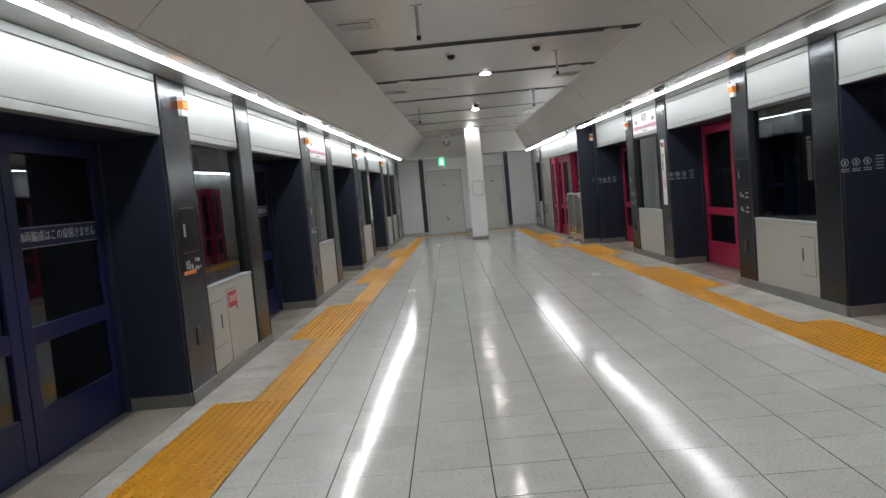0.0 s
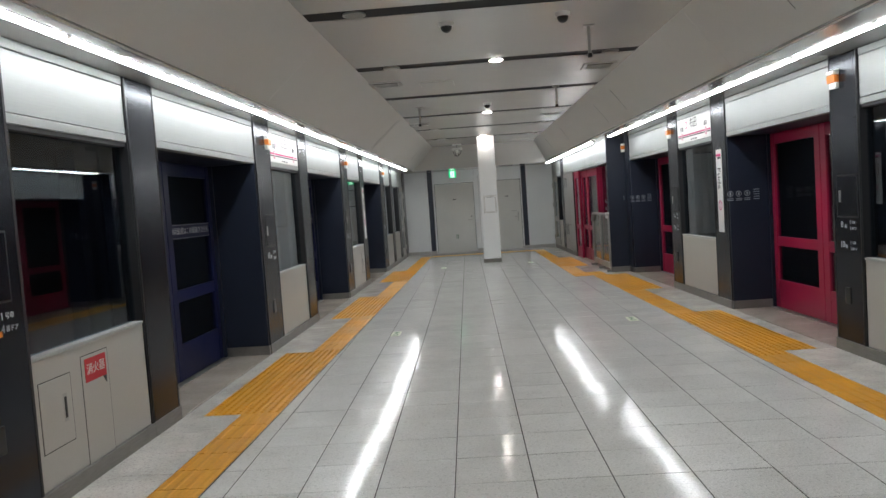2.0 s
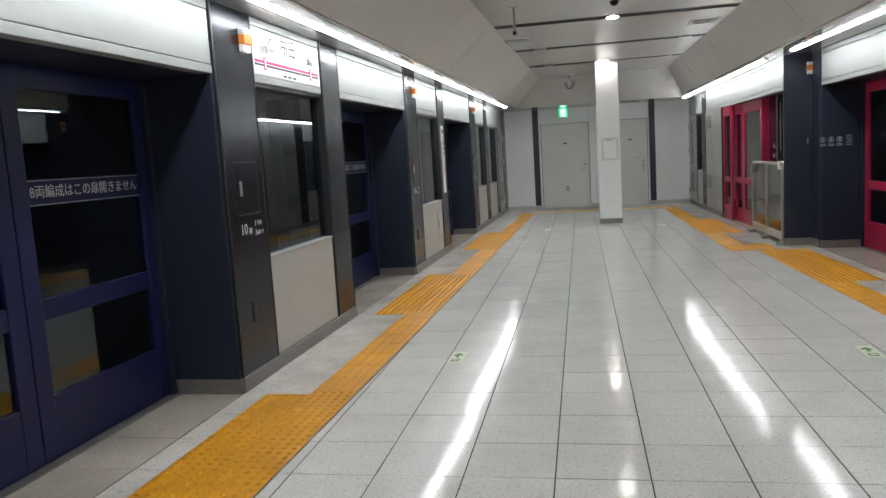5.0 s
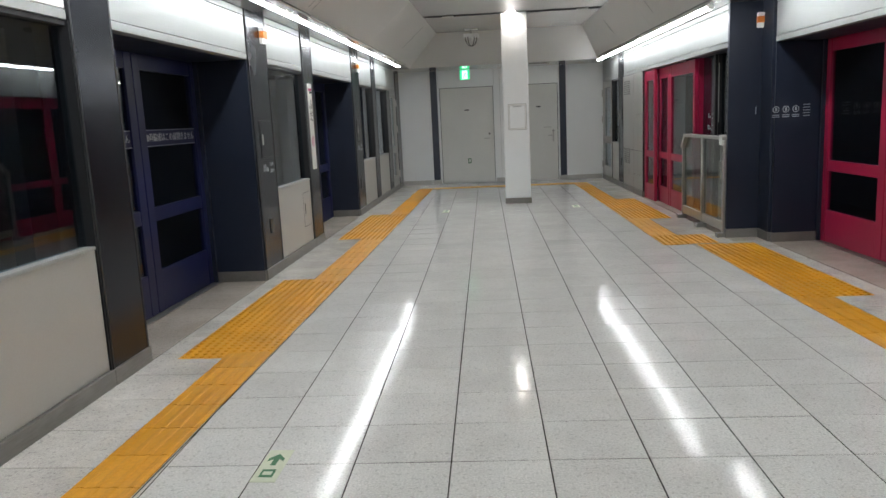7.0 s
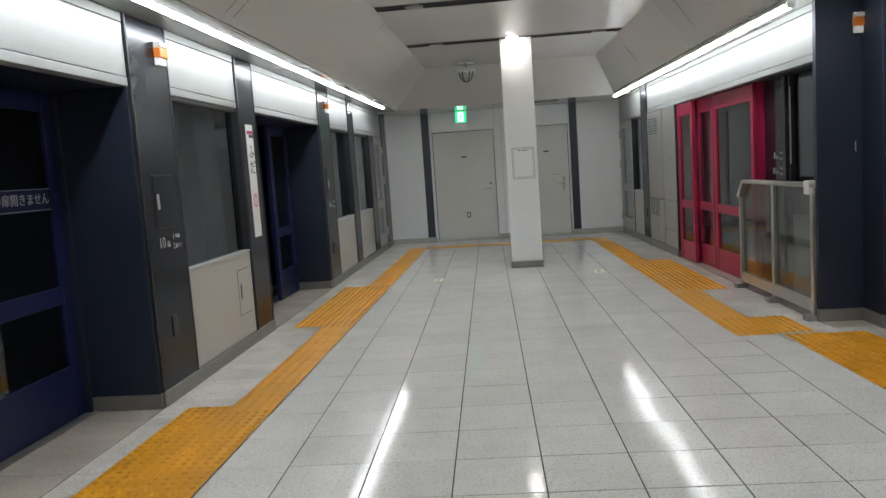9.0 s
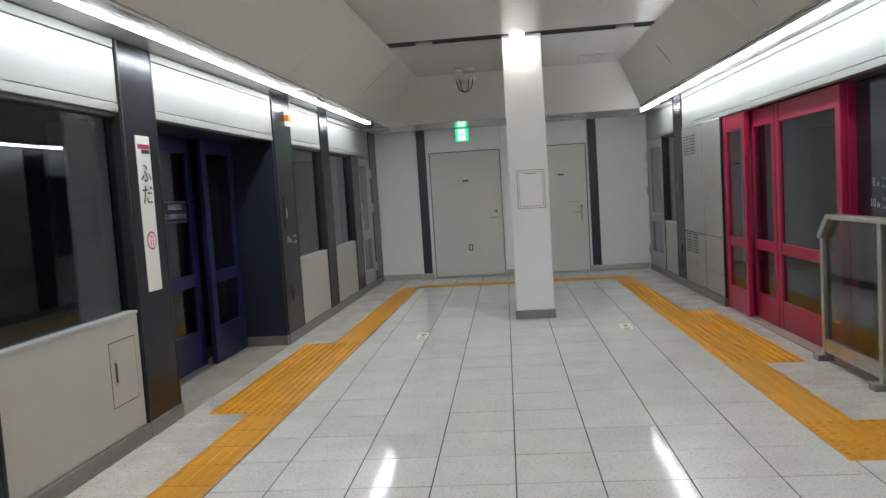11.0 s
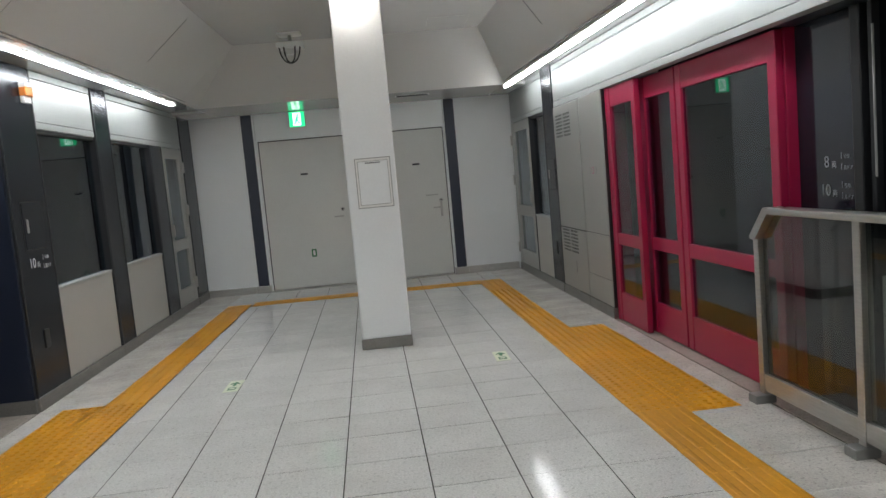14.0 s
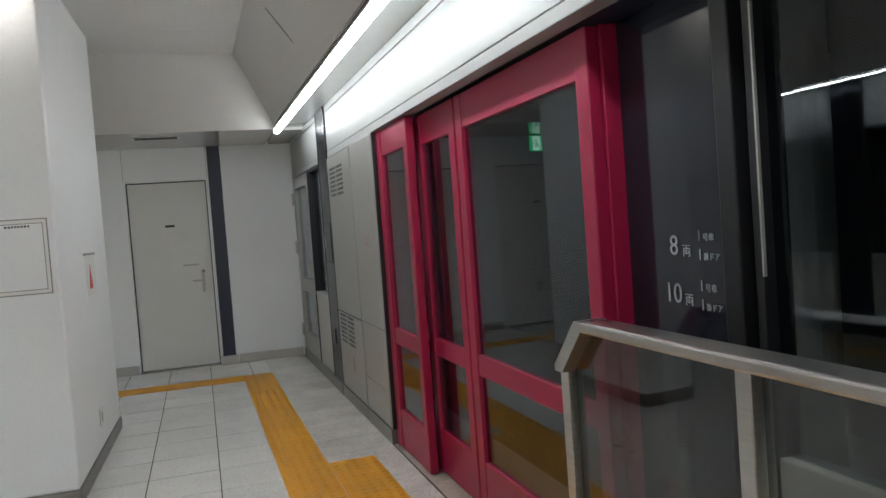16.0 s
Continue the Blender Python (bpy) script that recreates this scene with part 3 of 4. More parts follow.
def end_door(m, y0, y1, hinge_far=True):
    """A narrow glazed service door in a pale metal frame."""
    t = thing("service_door", "narrow glazed grey metal service door, closed", "door", m, (-0.05, (y0 + y1) / 2, 0), "service doors")
    part("plinth", box(bm_new(), -0.16, 0.0, y0, y1, 0, 0.1, 0.003), PLINTH, t)
    for a, c in ((y0, y0 + 0.14), (y1 - 0.16, y1)):
        part("stile", box(bm_new(), -0.08, -0.01, a, c, 0.1, SOFFIT - 0.01, 0.005), GREY2, t)
    for a, c in ((0.1, 0.3), (0.78, 0.92), (1.93, SOFFIT - 0.01)):
        part("rail", box(bm_new(), -0.078, -0.014, y0 + 0.14, y1 - 0.16, a, c, 0.004), GREY2, t)
    part("upper_pane", box(bm_new(), -0.05, -0.04, y0 + 0.14, y1 - 0.16, 0.92, 1.93), GLASS, t)
    part("lower_pane", box(bm_new(), -0.05, -0.04, y0 + 0.14, y1 - 0.16, 0.3, 0.78), GLASS, t)
    h = y1 - 0.03 if hinge_far else y0 + 0.03
    for z in (0.25, 1.2, 1.75):
        part("hinge", rod(bm_new(), (0.0, h, z), (0.0, h, z + 0.14), 0.016, 10), STEEL, t)
    n = y0 + 0.05 if hinge_far else y1 - 0.05
    part("handle", box(bm_new(), -0.01, 0.035, n - 0.012, n + 0.012, 0.98, 1.12, 0.005), STEEL, t)


gate_pillar(WEST_M, 24.15, 24.57, False, top=SOFFIT)
end_door(WEST_M, 24.57, 25.46)


# ---- east side: the gate line runs the other way, so y is reversed ----
def east_bay(y0, y1, b1, a0, a1, k):
    """Opening from y0 to y1 on the east line, then a pillar to b1, a screen to a0 and a pillar to a1."""
    m = EAST_M
    gate_recess(m, -y1, -y0)
    c = -(y0 + y1) / 2
    gate_leaf(m, -y1 + 0.03, c - 0.004, RED, -0.53)
    gate_leaf(m, c + 0.004, -y0 - 0.03, RED, -0.53)
    fascia(m, -y1, -y0)
    pictograms(m, -y1 + 0.03, -0.33, 1.38)
    if k == 2:
        return
    gate_pillar(m, -b1, -y1, False, strip="Fuda" if k == 1 else None)
    gate_screen(m, -a0, -b1, hatch_at=(k == 0))
    fascia(m, -a0, -b1, sign=(k == 1))
    rows = [("8", 0.075, -0.08, 1.09, PALEINK), ("両", 0.04, -0.02, 1.075, PALEINK), ("1", 0.045, 0.05, 1.11, PALEINK), ("1", 0.045, 0.05, 1.06, PALEINK), ("号車", 0.028, 0.1, 1.11, PALEINK), ("番ドア", 0.025, 0.105, 1.06, PALEINK)]
    rows += [("10" if q == "8" else q, s, d, z - 0.17, i) for q, s, d, z, i in rows]
    gate_pillar(m, -a1, -a0, True, rows)
    beacon(m, -a1 + 0.12)


for k, bay in enumerate([(c - 2.44, c, c + 0.46, c + 1.86, c + 2.30) for c in (-1.58 - 4.74, -1.58, 3.16, 7.90, 12.64, 17.38)]):
    east_bay(*bay, k - 3)

# navy return where the line steps towards the platform
t = thing("gate_return", "dark navy corner return with steel plinth", "recess", Matrix(), (3.2, 17.6, 0))
part("face", box(bm_new(), far_x(17.7) - 0.005, 3.45, 17.69, 17.75, 0.1, TOP + 0.02, 0.004), NAVY, t)
part("side", box(bm_new(), 3.36, 3.44, 17.37, 17.69, 0.1, TOP + 0.02, 0.004), NAVY, t)
part("plinth", box(bm_new(), far_x(17.7) - 0.013, 3.45, 17.678, 17.76, 0.0, 0.1, 0.004), PLINTH, t)
part("plinth", box(bm_new(), 3.352, 3.45, 17.36, 17.678, 0.0, 0.1, 0.004), PLINTH, t)
part("slot", box(bm_new(), 3.305, 3.313, 17.686, 17.692, 1.34, 1.42), DIMINK, t)
beacon(pose(3.35, 17.69, 0, 0, 0, -90), 0.0)

# far east line: fence, recess, crimson gate, lockers, end door
F = FAR_M
t = thing("glass_barrier", "waist-high steel framed glass barrier with angled handrail", "barrier", F, (0, -18.6, 0))
part("handrail", box(bm_new(), -0.05, 0.05, -19.27, -17.73, 1.075, 1.11, 0.008), STEEL, t)
part("corner_brace", prism(bm_new(), [(-19.44, 0.93), (-19.39, 0.93), (-19.25, 1.08), (-19.25, 1.11), (-19.29, 1.11), (-19.44, 0.95)], "x", -0.05, 0.05), STEEL, t)
for y in (-19.44, -18.59, -17.79):
    part("post", box(bm_new(), -0.03, 0.03, y, y + 0.05, 0.05, 0.94 if y < -19 else 1.08, 0.004), STEEL, t)
    part("foot", box(bm_new(), -0.03, 0.09, y - 0.02, y + 0.07, 0.0, 0.05, 0.005), GREY, t, "steel foot plate")
part("bottom_rail", box(bm_new(), -0.025, 0.025, -19.39, -17.79, 0.07, 0.17, 0.004), STEEL, t)
for a, c in ((-19.38, -18.60), (-18.53, -17.80)):
    part("pane", box(bm_new(), -0.005, 0.005, a, c, 0.17, 1.07), CLEAR, t, "grey tinted glass pane")
part("tag", box(bm_new(), -0.02, 0.055, -17.84, -17.74, 1.02, 1.13, 0.004), WHITEP, t, "small white tag")
fascia(F, -23.62, -17.75)
t = thing("gate_back_panel", "navy back panel with pale car numbers", "recess", F, (-0.3, -18.6, 0))
part("panel", box(bm_new(), -0.30, -0.22, -19.37, -18.89, 0.0, SOFFIT, 0.004), DARKGLOSS, t)
part("mullion", box(bm_new(), -0.33, -0.20, -18.89, -18.82, 0.0, SOFFIT, 0.006), TRIM, t)
part("mullion", box(bm_new(), -0.31, -0.22, -18.79, -18.76, 0.6, SOFFIT, 0.004), TRIM, t)
part("bead", box(bm_new(), -0.228, -0.219, -18.762, -18.756, 1.25, 1.95), GREY2, t)
part("soffit", box(bm_new(), -0.52, -0.09, -19.37, -17.7, SOFFIT, SOFFIT + 0.04), NAVY, t)
part("pane", box(bm_new(), -0.27, -0.26, -18.76, -17.74, 0.78, SOFFIT), GLASS, t, "smoked glass pane")
part("lower_panel", box(bm_new(), -0.31, -0.23, -18.755, -17.74, 0.0, 0.78, 0.006), PANEL, t)
for text, size, dy, z in (("8", 0.085, -0.065, 1.345), ("両", 0.04, -0.005, 1.33), ("1", 0.045, 0.055, 1.375), ("1", 0.045, 0.055, 1.32), ("号車", 0.025, 0.095, 1.37), ("番ドア", 0.024, 0.105, 1.315),
                          ("10", 0.085, -0.08, 1.20), ("両", 0.04, -0.005, 1.185), ("1", 0.045, 0.055, 1.23), ("1", 0.045, 0.055, 1.175), ("号車", 0.025, 0.095, 1.225), ("番ドア", 0.024, 0.105, 1.17)):
    writing(text, size, facing_x(-0.218, -19.06 + dy, z - 0.02), SOFTINK, t)
t = thing("crimson_gate_frame", "crimson painted steel gate frame", "gate", F, (-0.2, -19.3, 0))
part("post", box(bm_new(), -0.26, -0.16, -19.42, -19.37, 0.0, SOFFIT, 0.005), RED, t)
part("head", box(bm_new(), -0.26, -0.165, -21.92, -19.42, 2.0, SOFFIT - 0.002, 0.004), RED, t)
part("post", box(bm_new(), -0.2, -0.03, -21.96, -21.925, 0.0, SOFFIT, 0.005), RED, t)


def crimson_leaf(y0, y1, x, s=0.085):
    t = thing("platform_gate_leaf", "closed crimson sliding platform gate leaf with dark panes", "gate", F, (x, (y0 + y1) / 2, 0), "gate leaves")
    for a, c in ((y0, y0 + s), (y1 - s, y1)):
        part("stile", box(bm_new(), x - 0.03, x + 0.02, a, c, 0.01, SOFFIT - 0.006, 0.006), RED, t)
    for a, c in ((0.01, 0.26), (0.69, 0.79), (1.89, SOFFIT - 0.006)):
        part("rail", box(bm_new(), x - 0.026, x + 0.016, y0 + s, y1 - s, a, c, 0.004), RED, t)
    part("upper_pane", box(bm_new(), x - 0.01, x, y0 + s, y1 - s, 0.79, 1.89), GLASS, t, "dark glass pane")
    part("lower_pane", box(bm_new(), x - 0.01, x, y0 + s, y1 - s, 0.26, 0.69), GLASS, t, "dark glass pane")


crimson_leaf(-21.92, -21.26, -0.05, 0.075)
crimson_leaf(-21.35, -20.69, -0.13)
crimson_leaf(-20.67, -19.38, -0.13)


def locker(y0, y1, vents, name="equipment_cabinet"):
    c = (y0 + y1) / 2
    t = thing(name, "pale grey metal equipment cabinet with perforated vents" if vents else "pale grey metal cabinet panel with small hatches", "cabinet", F, (-0.05, c, 0), "wall cabinets")
    part("plinth", box(bm_new(), -0.12, 0.008, y0, y1, 0, 0.1, 0.003), PLINTH, t)
    part("body", box(bm_new(), -0.12, -0.006, y0, y1, 0.1, SOFFIT, 0.002), BLACKP, t)
    if vents:
        part("upper_door", box(bm_new(), -0.05, 0.002, y0 + 0.01, y1 - 0.01, 0.76, SOFFIT - 0.01, 0.003), GREY2, t)
        part("lower_door", box(bm_new(), -0.05, 0.002, y0 + 0.01, y1 - 0.01, 0.11, 0.745, 0.003), GREY2, t)
        for z0 in (0.50, 1.72):
            b = bm_new()
            for i in range(2):
                for r in range(7):
                    for q in range(5):
                        y = y0 + 0.1 + i * 0.3 + q * 0.05
                        box(b, 0.0, 0.0036, y, y + 0.034, z0 + r * 0.036, z0 + r * 0.036 + 0.02)
            tagged(part("vent_holes", b, BLACKP, t), kind="stuff")
        part("handle", box(bm_new(), 0.0, 0.006, c + 0.06, c + 0.075, 0.3, 0.42, 0.002), GREY, t)
    else:
        part("door", box(bm_new(), -0.05, 0.003, y0 + 0.006, y1 - 0.006, 0.76, SOFFIT - 0.004, 0.004), GREY2, t)
        part("lower_door", box(bm_new(), -0.05, 0.003, y0 + 0.006, y1 - 0.006, 0.35, 0.753, 0.003), GREY2, t)
        part("base_door", box(bm_new(), -0.05, 0.003, y0 + 0.006, y1 - 0.006, 0.11, 0.344, 0.003), GREY2, t)
        for k in range(3):
            b = rod(bm_new(), (0.0, c - 0.09 + 0.085 * k, 1.35), (0.0042, c - 0.09 + 0.085 * k, 1.35), 0.034, 20)
            part("ring_mark", b, PINK if k == 1 else GREY, t)
            part("ring_core", rod(bm_new(), (0.0, c - 0.09 + 0.085 * k, 1.35), (0.005, c - 0.09 + 0.085 * k, 1.35), 0.028, 20), GREY2, t)


locker(-22.66, -21.97, False)
locker(-23.61, -22.67, True)
gate_pillar(F, -24.05, -23.62, True)
gate_screen(F, -24.83, -24.05)
fascia(F, -25.95, -24.05)
end_door(F, -25.95, -24.83, False)

# pipe beyond the glass
t = thing("vertical_pipe", "pale beige vertical pipe beside the track", "pipe", Matrix(), (4.3, 19.75, -0.3))
part("shaft", rod(bm_new(), (4.3, 19.75, -0.3), (4.3, 19.75, 3.3), 0.09, 20), PIPE, t)
part("collar", rod(bm_new(), (4.3, 19.75, 1.95), (4.3, 19.75, 2.02), 0.10, 20), PIPE, t)


# ---- end doors ----
def steel_door(name, x0, x1):
    t = thing(name, "closed off-white steel service door with lever handle", "door", Matrix(), ((x0 + x1) / 2, END, 0), kind="structure")
    y = END + 0.045
    part("leaf", box(bm_new(), x0 + 0.024, x1 - 0.024, y, y + 0.045, 0.018, DOOR_H - 0.024, 0.004), DOORPAINT, t)
    for a, c in ((x0, x0 + 0.014), (x1 - 0.014, x1)):
        part("jamb", box(bm_new(), a, c, END - 0.006, END + 0.04, 0.0, DOOR_H, 0.003), WALL, t)
    part("door_head", box(bm_new(), x0 + 0.014, x1 - 0.014, END - 0.006, END + 0.04, DOOR_H - 0.014, DOOR_H, 0.003), WALL, t)
    part("seal", box(bm_new(), x0 + 0.002, x1 - 0.002, y + 0.05, y + 0.06, 0.012, DOOR_H - 0.002), INK, t)
    part("threshold", box(bm_new(), x0, x1, END - 0.02, END + 0.12, 0.0, 0.012), STEEL, t)
    hx = x1 - 0.12
    r = part("lock_rose", rod(bm_new(), (hx, y, 1.08), (hx, y - 0.012, 1.08), 0.028, 20), STEEL, t)
    part("lock_core", rod(bm_new(), (hx, y - 0.01, 1.08), (hx, y - 0.02, 1.08), 0.014, 14), BLACKP, r)
    h = part("door_handle", rod(bm_new(), (hx, y, 0.98), (hx, y - 0.05, 0.98), 0.012, 12), STEEL, t)
    part("lever", box(bm_new(), hx - 0.12, hx + 0.012, y - 0.058, y - 0.044, 0.97, 0.992, 0.004), STEEL, h)
    part("door_label", box(bm_new(), (x0 + x1) / 2 - 0.05, (x0 + x1) / 2 + 0.05, y - 0.002, y + 0.002, 1.60, 1.625), INK, t)
    return t


d1 = steel_door("door_1", *D1)
t = thing("exit_sticker", "small green exit figure sticker on the door", "sticker", Matrix(), (-0.18, END + 0.043, 0.5))
part("face", box(bm_new(), -0.215, -0.145, END + 0.041, END + 0.0445, 0.44, 0.55), GREENP, t)
part("figure", box(bm_new(), -0.195, -0.165, END + 0.040, END + 0.0445, 0.46, 0.53), WHITEP, t)
d2 = steel_door("door_2", *D2)
part("pull_handle", box(bm_new(), 1.66, 1.69, END - 0.02, END + 0.046, 0.85, 1.08, 0.006), STEEL, d2)
part("push_bar", box(bm_new(), 1.47, 1.64, END + 0.02, END + 0.046, 1.155, 1.17, 0.003), STEEL, d2)

# ---- column ----
t = thing("column", "square white panelled column with steel foot", "column", Matrix(), (0.81, 22.6, 0), kind="structure")
part("shaft", box(bm_new(), 0.60, 1.02, 21.755, 23.55, 0.09, HIGH + 0.01, 0.012), WALL, t)
part("foot", box(bm_new(), 0.592, 1.028, 21.745, 23.56, 0.0, 0.09, 0.006), PLINTH, t, "steel foot band")
t = thing("framed_notice", "empty white notice frame with thin dark border", "notice", Matrix(), (0.83, 21.755, 1.42))
part("border", box(bm_new(), 0.68, 0.98, 21.7490, 21.7560, 1.21, 1.63), GREY, t)
part("border_band", box(bm_new(), 0.686, 0.974, 21.7470, 21.7550, 1.216, 1.624), WHITEP, t)
part("inner_line", box(bm_new(), 0.702, 0.958, 21.7455, 21.7550, 1.235, 1.605), GREY, t)
part("sheet", box(bm_new(), 0.706, 0.954, 21.7440, 21.7550, 1.239, 1.601), WALL, t)
for k in range(8):
    part("small_print", box(bm_new(), 0.77 + k * 0.016, 0.78 + k * 0.016, 21.7435, 21.7450, 1.582, 1.594), INK, t)

# ---- lights ----
def tube_light(m, y0, y1, x=0.25, r=0.034, sunk=True):
    """A tube fitting; in the near lines it is sunk in the soffit, in the far one it hangs bare."""
    t = thing("tube_light", "lit white fluorescent tube light in a grey channel", "lamp", m, (x, (y0 + y1) / 2, TOP), "tube lights")
    z = TOP + 0.02 if sunk else TOP - 0.022
    part("channel", box(bm_new(), x - r - 0.012, x + r + 0.012, y0, y1, z - 0.004, z + 0.012), LIP, t)
    part("tube", box(bm_new(), x - r, x + r, y0 + 0.008, y1 - 0.008, z - (0.012 if sunk else 0.038), z - 0.002, 0.004), LAMP if sunk else LAMP_BARE, t, "glowing white tube")
    part("clip", box(bm_new(), x - r - 0.006, x + r + 0.006, y1 - 0.012, y1 + 0.012, z - (0.016 if sunk else 0.042), z + 0.004, 0.003), WHITEP, t)
    part("spring_clip", box(bm_new(), x + r - 0.01, x + r + 0.016, y1 - 0.04, y1 - 0.02, z - 0.018, z + 0.002, 0.003), WHITEP, t)
    return t


L = 1.21
first = tube_light(WEST_M, -5.9, -5.9 + L)
for k in range(1, 25):
    y = -5.9 + L * (k + 0.5)
    if y + L / 2 < 25.2:
        copy_thing(first, WEST_M @ Matrix.Translation((0.25, y, TOP)))
y = -17.25 + L / 2
while y < 5.5:
    copy_thing(first, EAST_M @ Matrix.Translation((0.36, y, TOP)))
    y += L
bare = tube_light(FAR_M, -24.75, -24.75 + L, 0.27, 0.021, False)
y = -24.75 + L * 1.5
while y < -17.5:
    copy_thing(bare, FAR_M @ Matrix.Translation((0.27, y, TOP)))
    y += L


def downlight(x, y):
    t = thing("downlight", "small round lit ceiling downlight", "lamp", Matrix(), (x, y, HIGH), "downlights")
    part("ring", rod(bm_new(), (x, y, HIGH - 0.008), (x, y, HIGH + 0.04), 0.085, 28), WHITEP, t)
    part("lens", rod(bm_new(), (x, y, HIGH - 0.012), (x, y, HIGH + 0.03), 0.068, 28), SPOT, t, "glowing lens")


def ceiling_speaker(x, y):
    t = thing("ceiling_speaker", "round grey ceiling speaker in a slot", "speaker", Matrix(), (x, y, HIGH), "ceiling speakers")
    part("rim", rod(bm_new(), (x, y, HIGH - 0.01), (x, y, HIGH + 0.035), 0.095, 28), GREY2, t)
    part("grille", rod(bm_new(), (x, y, HIGH - 0.013), (x, y, HIGH + 0.03), 0.075, 28), GREY, t)


def ceiling_vent(x, y, s=0.2):
    t = thing("ceiling_vent", "square grey ceiling air vent with slats", "vent", Matrix(), (x, y, HIGH), "ceiling vents")
    part("frame", box(bm_new(), x - s, x + s, y - s, y + s, HIGH - 0.012, HIGH + 0.02, 0.004), CEIL, t)
    part("backing", box(bm_new(), x - s + 0.05, x + s - 0.05, y - s + 0.05, y + s - 0.05, HIGH - 0.014, HIGH), SLOT, t)
    for k in range(7):
        yy = y - s + 0.08 + k * (2 * s - 0.16) / 6
        part("slat", box(bm_new(), x - s + 0.05, x + s - 0.05, yy - 0.012, yy + 0.012, HIGH - 0.018, HIGH - 0.01), GREY2, t)


def ceiling_hatch(x, y, w=0.44, d=0.44):
    t = thing("ceiling_hatch", "flush off-white ceiling access hatch with thin rim", "hatch", Matrix(), (x, y, HIGH), "ceiling hatches")
    part("rim", box(bm_new(), x - w / 2, x + w / 2, y - d / 2, y + d / 2, HIGH - 0.002, HIGH + 0.01), GREY2, t)
    part("panel", box(bm_new(), x - w / 2 + 0.006, x + w / 2 - 0.006, y - d / 2 + 0.006, y + d / 2 - 0.006, HIGH - 0.004, HIGH + 0.01), CEIL, t)


def hanger(x, y, drop=0.26):
    t = thing("ceiling_hanger", "grey ceiling hanger rod with a fork end", "hanger", Matrix(), (x, y, HIGH), "ceiling hangers")
    part("rod", box(bm_new(), x - 0.014, x + 0.014, y - 0.014, y + 0.014, HIGH - drop, HIGH + 0.01, 0.003), GREY2, t)
    part("plate", box(bm_new(), x - 0.05, x + 0.05, y - 0.04, y + 0.04, HIGH - 0.012, HIGH + 0.005, 0.003), GREY2, t)
    part("end", box(bm_new(), x - 0.02, x + 0.02, y - 0.02, y + 0.02, HIGH - drop - 0.04, HIGH - drop, 0.004), BLACKP, t)


def dome_camera(x, y):
    t = thing("dome_camera", "small black dome camera under a white base", "camera", Matrix(), (x, y, HIGH), "dome cameras")
    part("base", rod(bm_new(), (x, y, HIGH - 0.035), (x, y, HIGH + 0.01), 0.06, 24, 0.07), WHITEP, t)
    b = bm_new()
    bmesh.ops.create_uvsphere(b, u_segments=20, v_segments=10, radius=0.05, matrix=Matrix.Translation((x, y, HIGH - 0.04)))
    part("dome", b, BLACKP, t)


for i, s in enumerate(SLOTS):
    mid = 0.94 - 0.018 * (s - 12.1)
    if i % 2 == 1:
        downlight(mid, s - (0.13 if i == 11 else 0.0))
    if i % 4 in (2, 3) or i == 11:
        ceiling_speaker(CX0 + 0.4, s)
        ceiling_speaker(CX1(s) - 0.3, s)
for x, y in ((-0.38, 8.28), (2.36, 8.2), (-0.45, 13.16), (2.22, 12.95), (-0.46, 18.15), (2.08, 17.95)):
    ceiling_vent(x, y)
for x, y in ((0.23, 7.75), (1.79, 10.7), (-0.25, 15.67), (1.83, 14.4)):
    hanger(x, y)
for x, y in ((0.48, 10.15), (1.49, 10.13), (0.85, 15.68)):
    dome_camera(x, y)

for x, y in ((0.19, 13.42), (1.74, 23.58), (1.17, 8.42)):
    ceiling_hatch(x, y)

# cluster of wired devices hanging near the end
t = thing("hanging_device", "white hanging ceiling device with black drooping cables", "device", Matrix(), (0.05, 23.65, HIGH))
part("plate", box(bm_new(), -0.07, 0.17, 23.55, 23.75, HIGH - 0.02, HIGH + 0.005, 0.004), WHITEP, t)
part("stem", rod(bm_new(), (0.05, 23.65, HIGH - 0.1), (0.05, 23.65, HIGH), 0.02, 14), GREY2, t)
part("body", box(bm_new(), -0.09, 0.19, 23.52, 23.78, HIGH - 0.16, HIGH - 0.1, 0.012), WHITEP, t)
part("core", rod(bm_new(), (0.05, 23.65, HIGH - 0.22), (0.05, 23.65, HIGH - 0.15), 0.05, 18), WHITEP, t)
for k, (dx, dy) in enumerate(((-0.11, -0.1), (0.11, -0.1), (-0.06, -0.12), (0.06, -0.12))):
    b = bm_new()
    pts = []
    for i in range(9):
        u = i / 8
        pts.append((0.05 + dx * (1 - u * u), 23.65 + dy * (1 - u * 0.3), HIGH - 0.13 - 0.19 * math.sin(u * 1.57)))
    for p, q in zip(pts, pts[1:]):
        rod(b, p, q, 0.008, 6)
    part("cable", b, BLACKP, t)

# exit sign
t = thing("exit_sign", "lit green exit sign on the wall over the door", "sign", Matrix(), (-0.215, 25.96, 2.26))
part("housing", box(bm_new(), -0.325, -0.105, 25.94, 26.005, 2.26, 2.475, 0.006), WHITEP, t)
part("face", box(bm_new(), -0.32, -0.11, 25.937, 25.943, 2.265, 2.47), GREEN, t, "glowing green face")
part("pictogram", box(bm_new(), -0.27, -0.16, 25.9355, 25.942, 2.28, 2.455), SIGNW, t, "white doorway pictogram")
g = bm_new()
ox, oz = -0.215, 2.368
bmesh.ops.create_cone(g, cap_ends=True, segments=12, radius1=0.013, radius2=0.013, depth=0.007, matrix=Matrix.Translation((ox + 0.012, 25.938, oz + 0.056)) @ pose(0, 0, 0, 90, 0, 0))
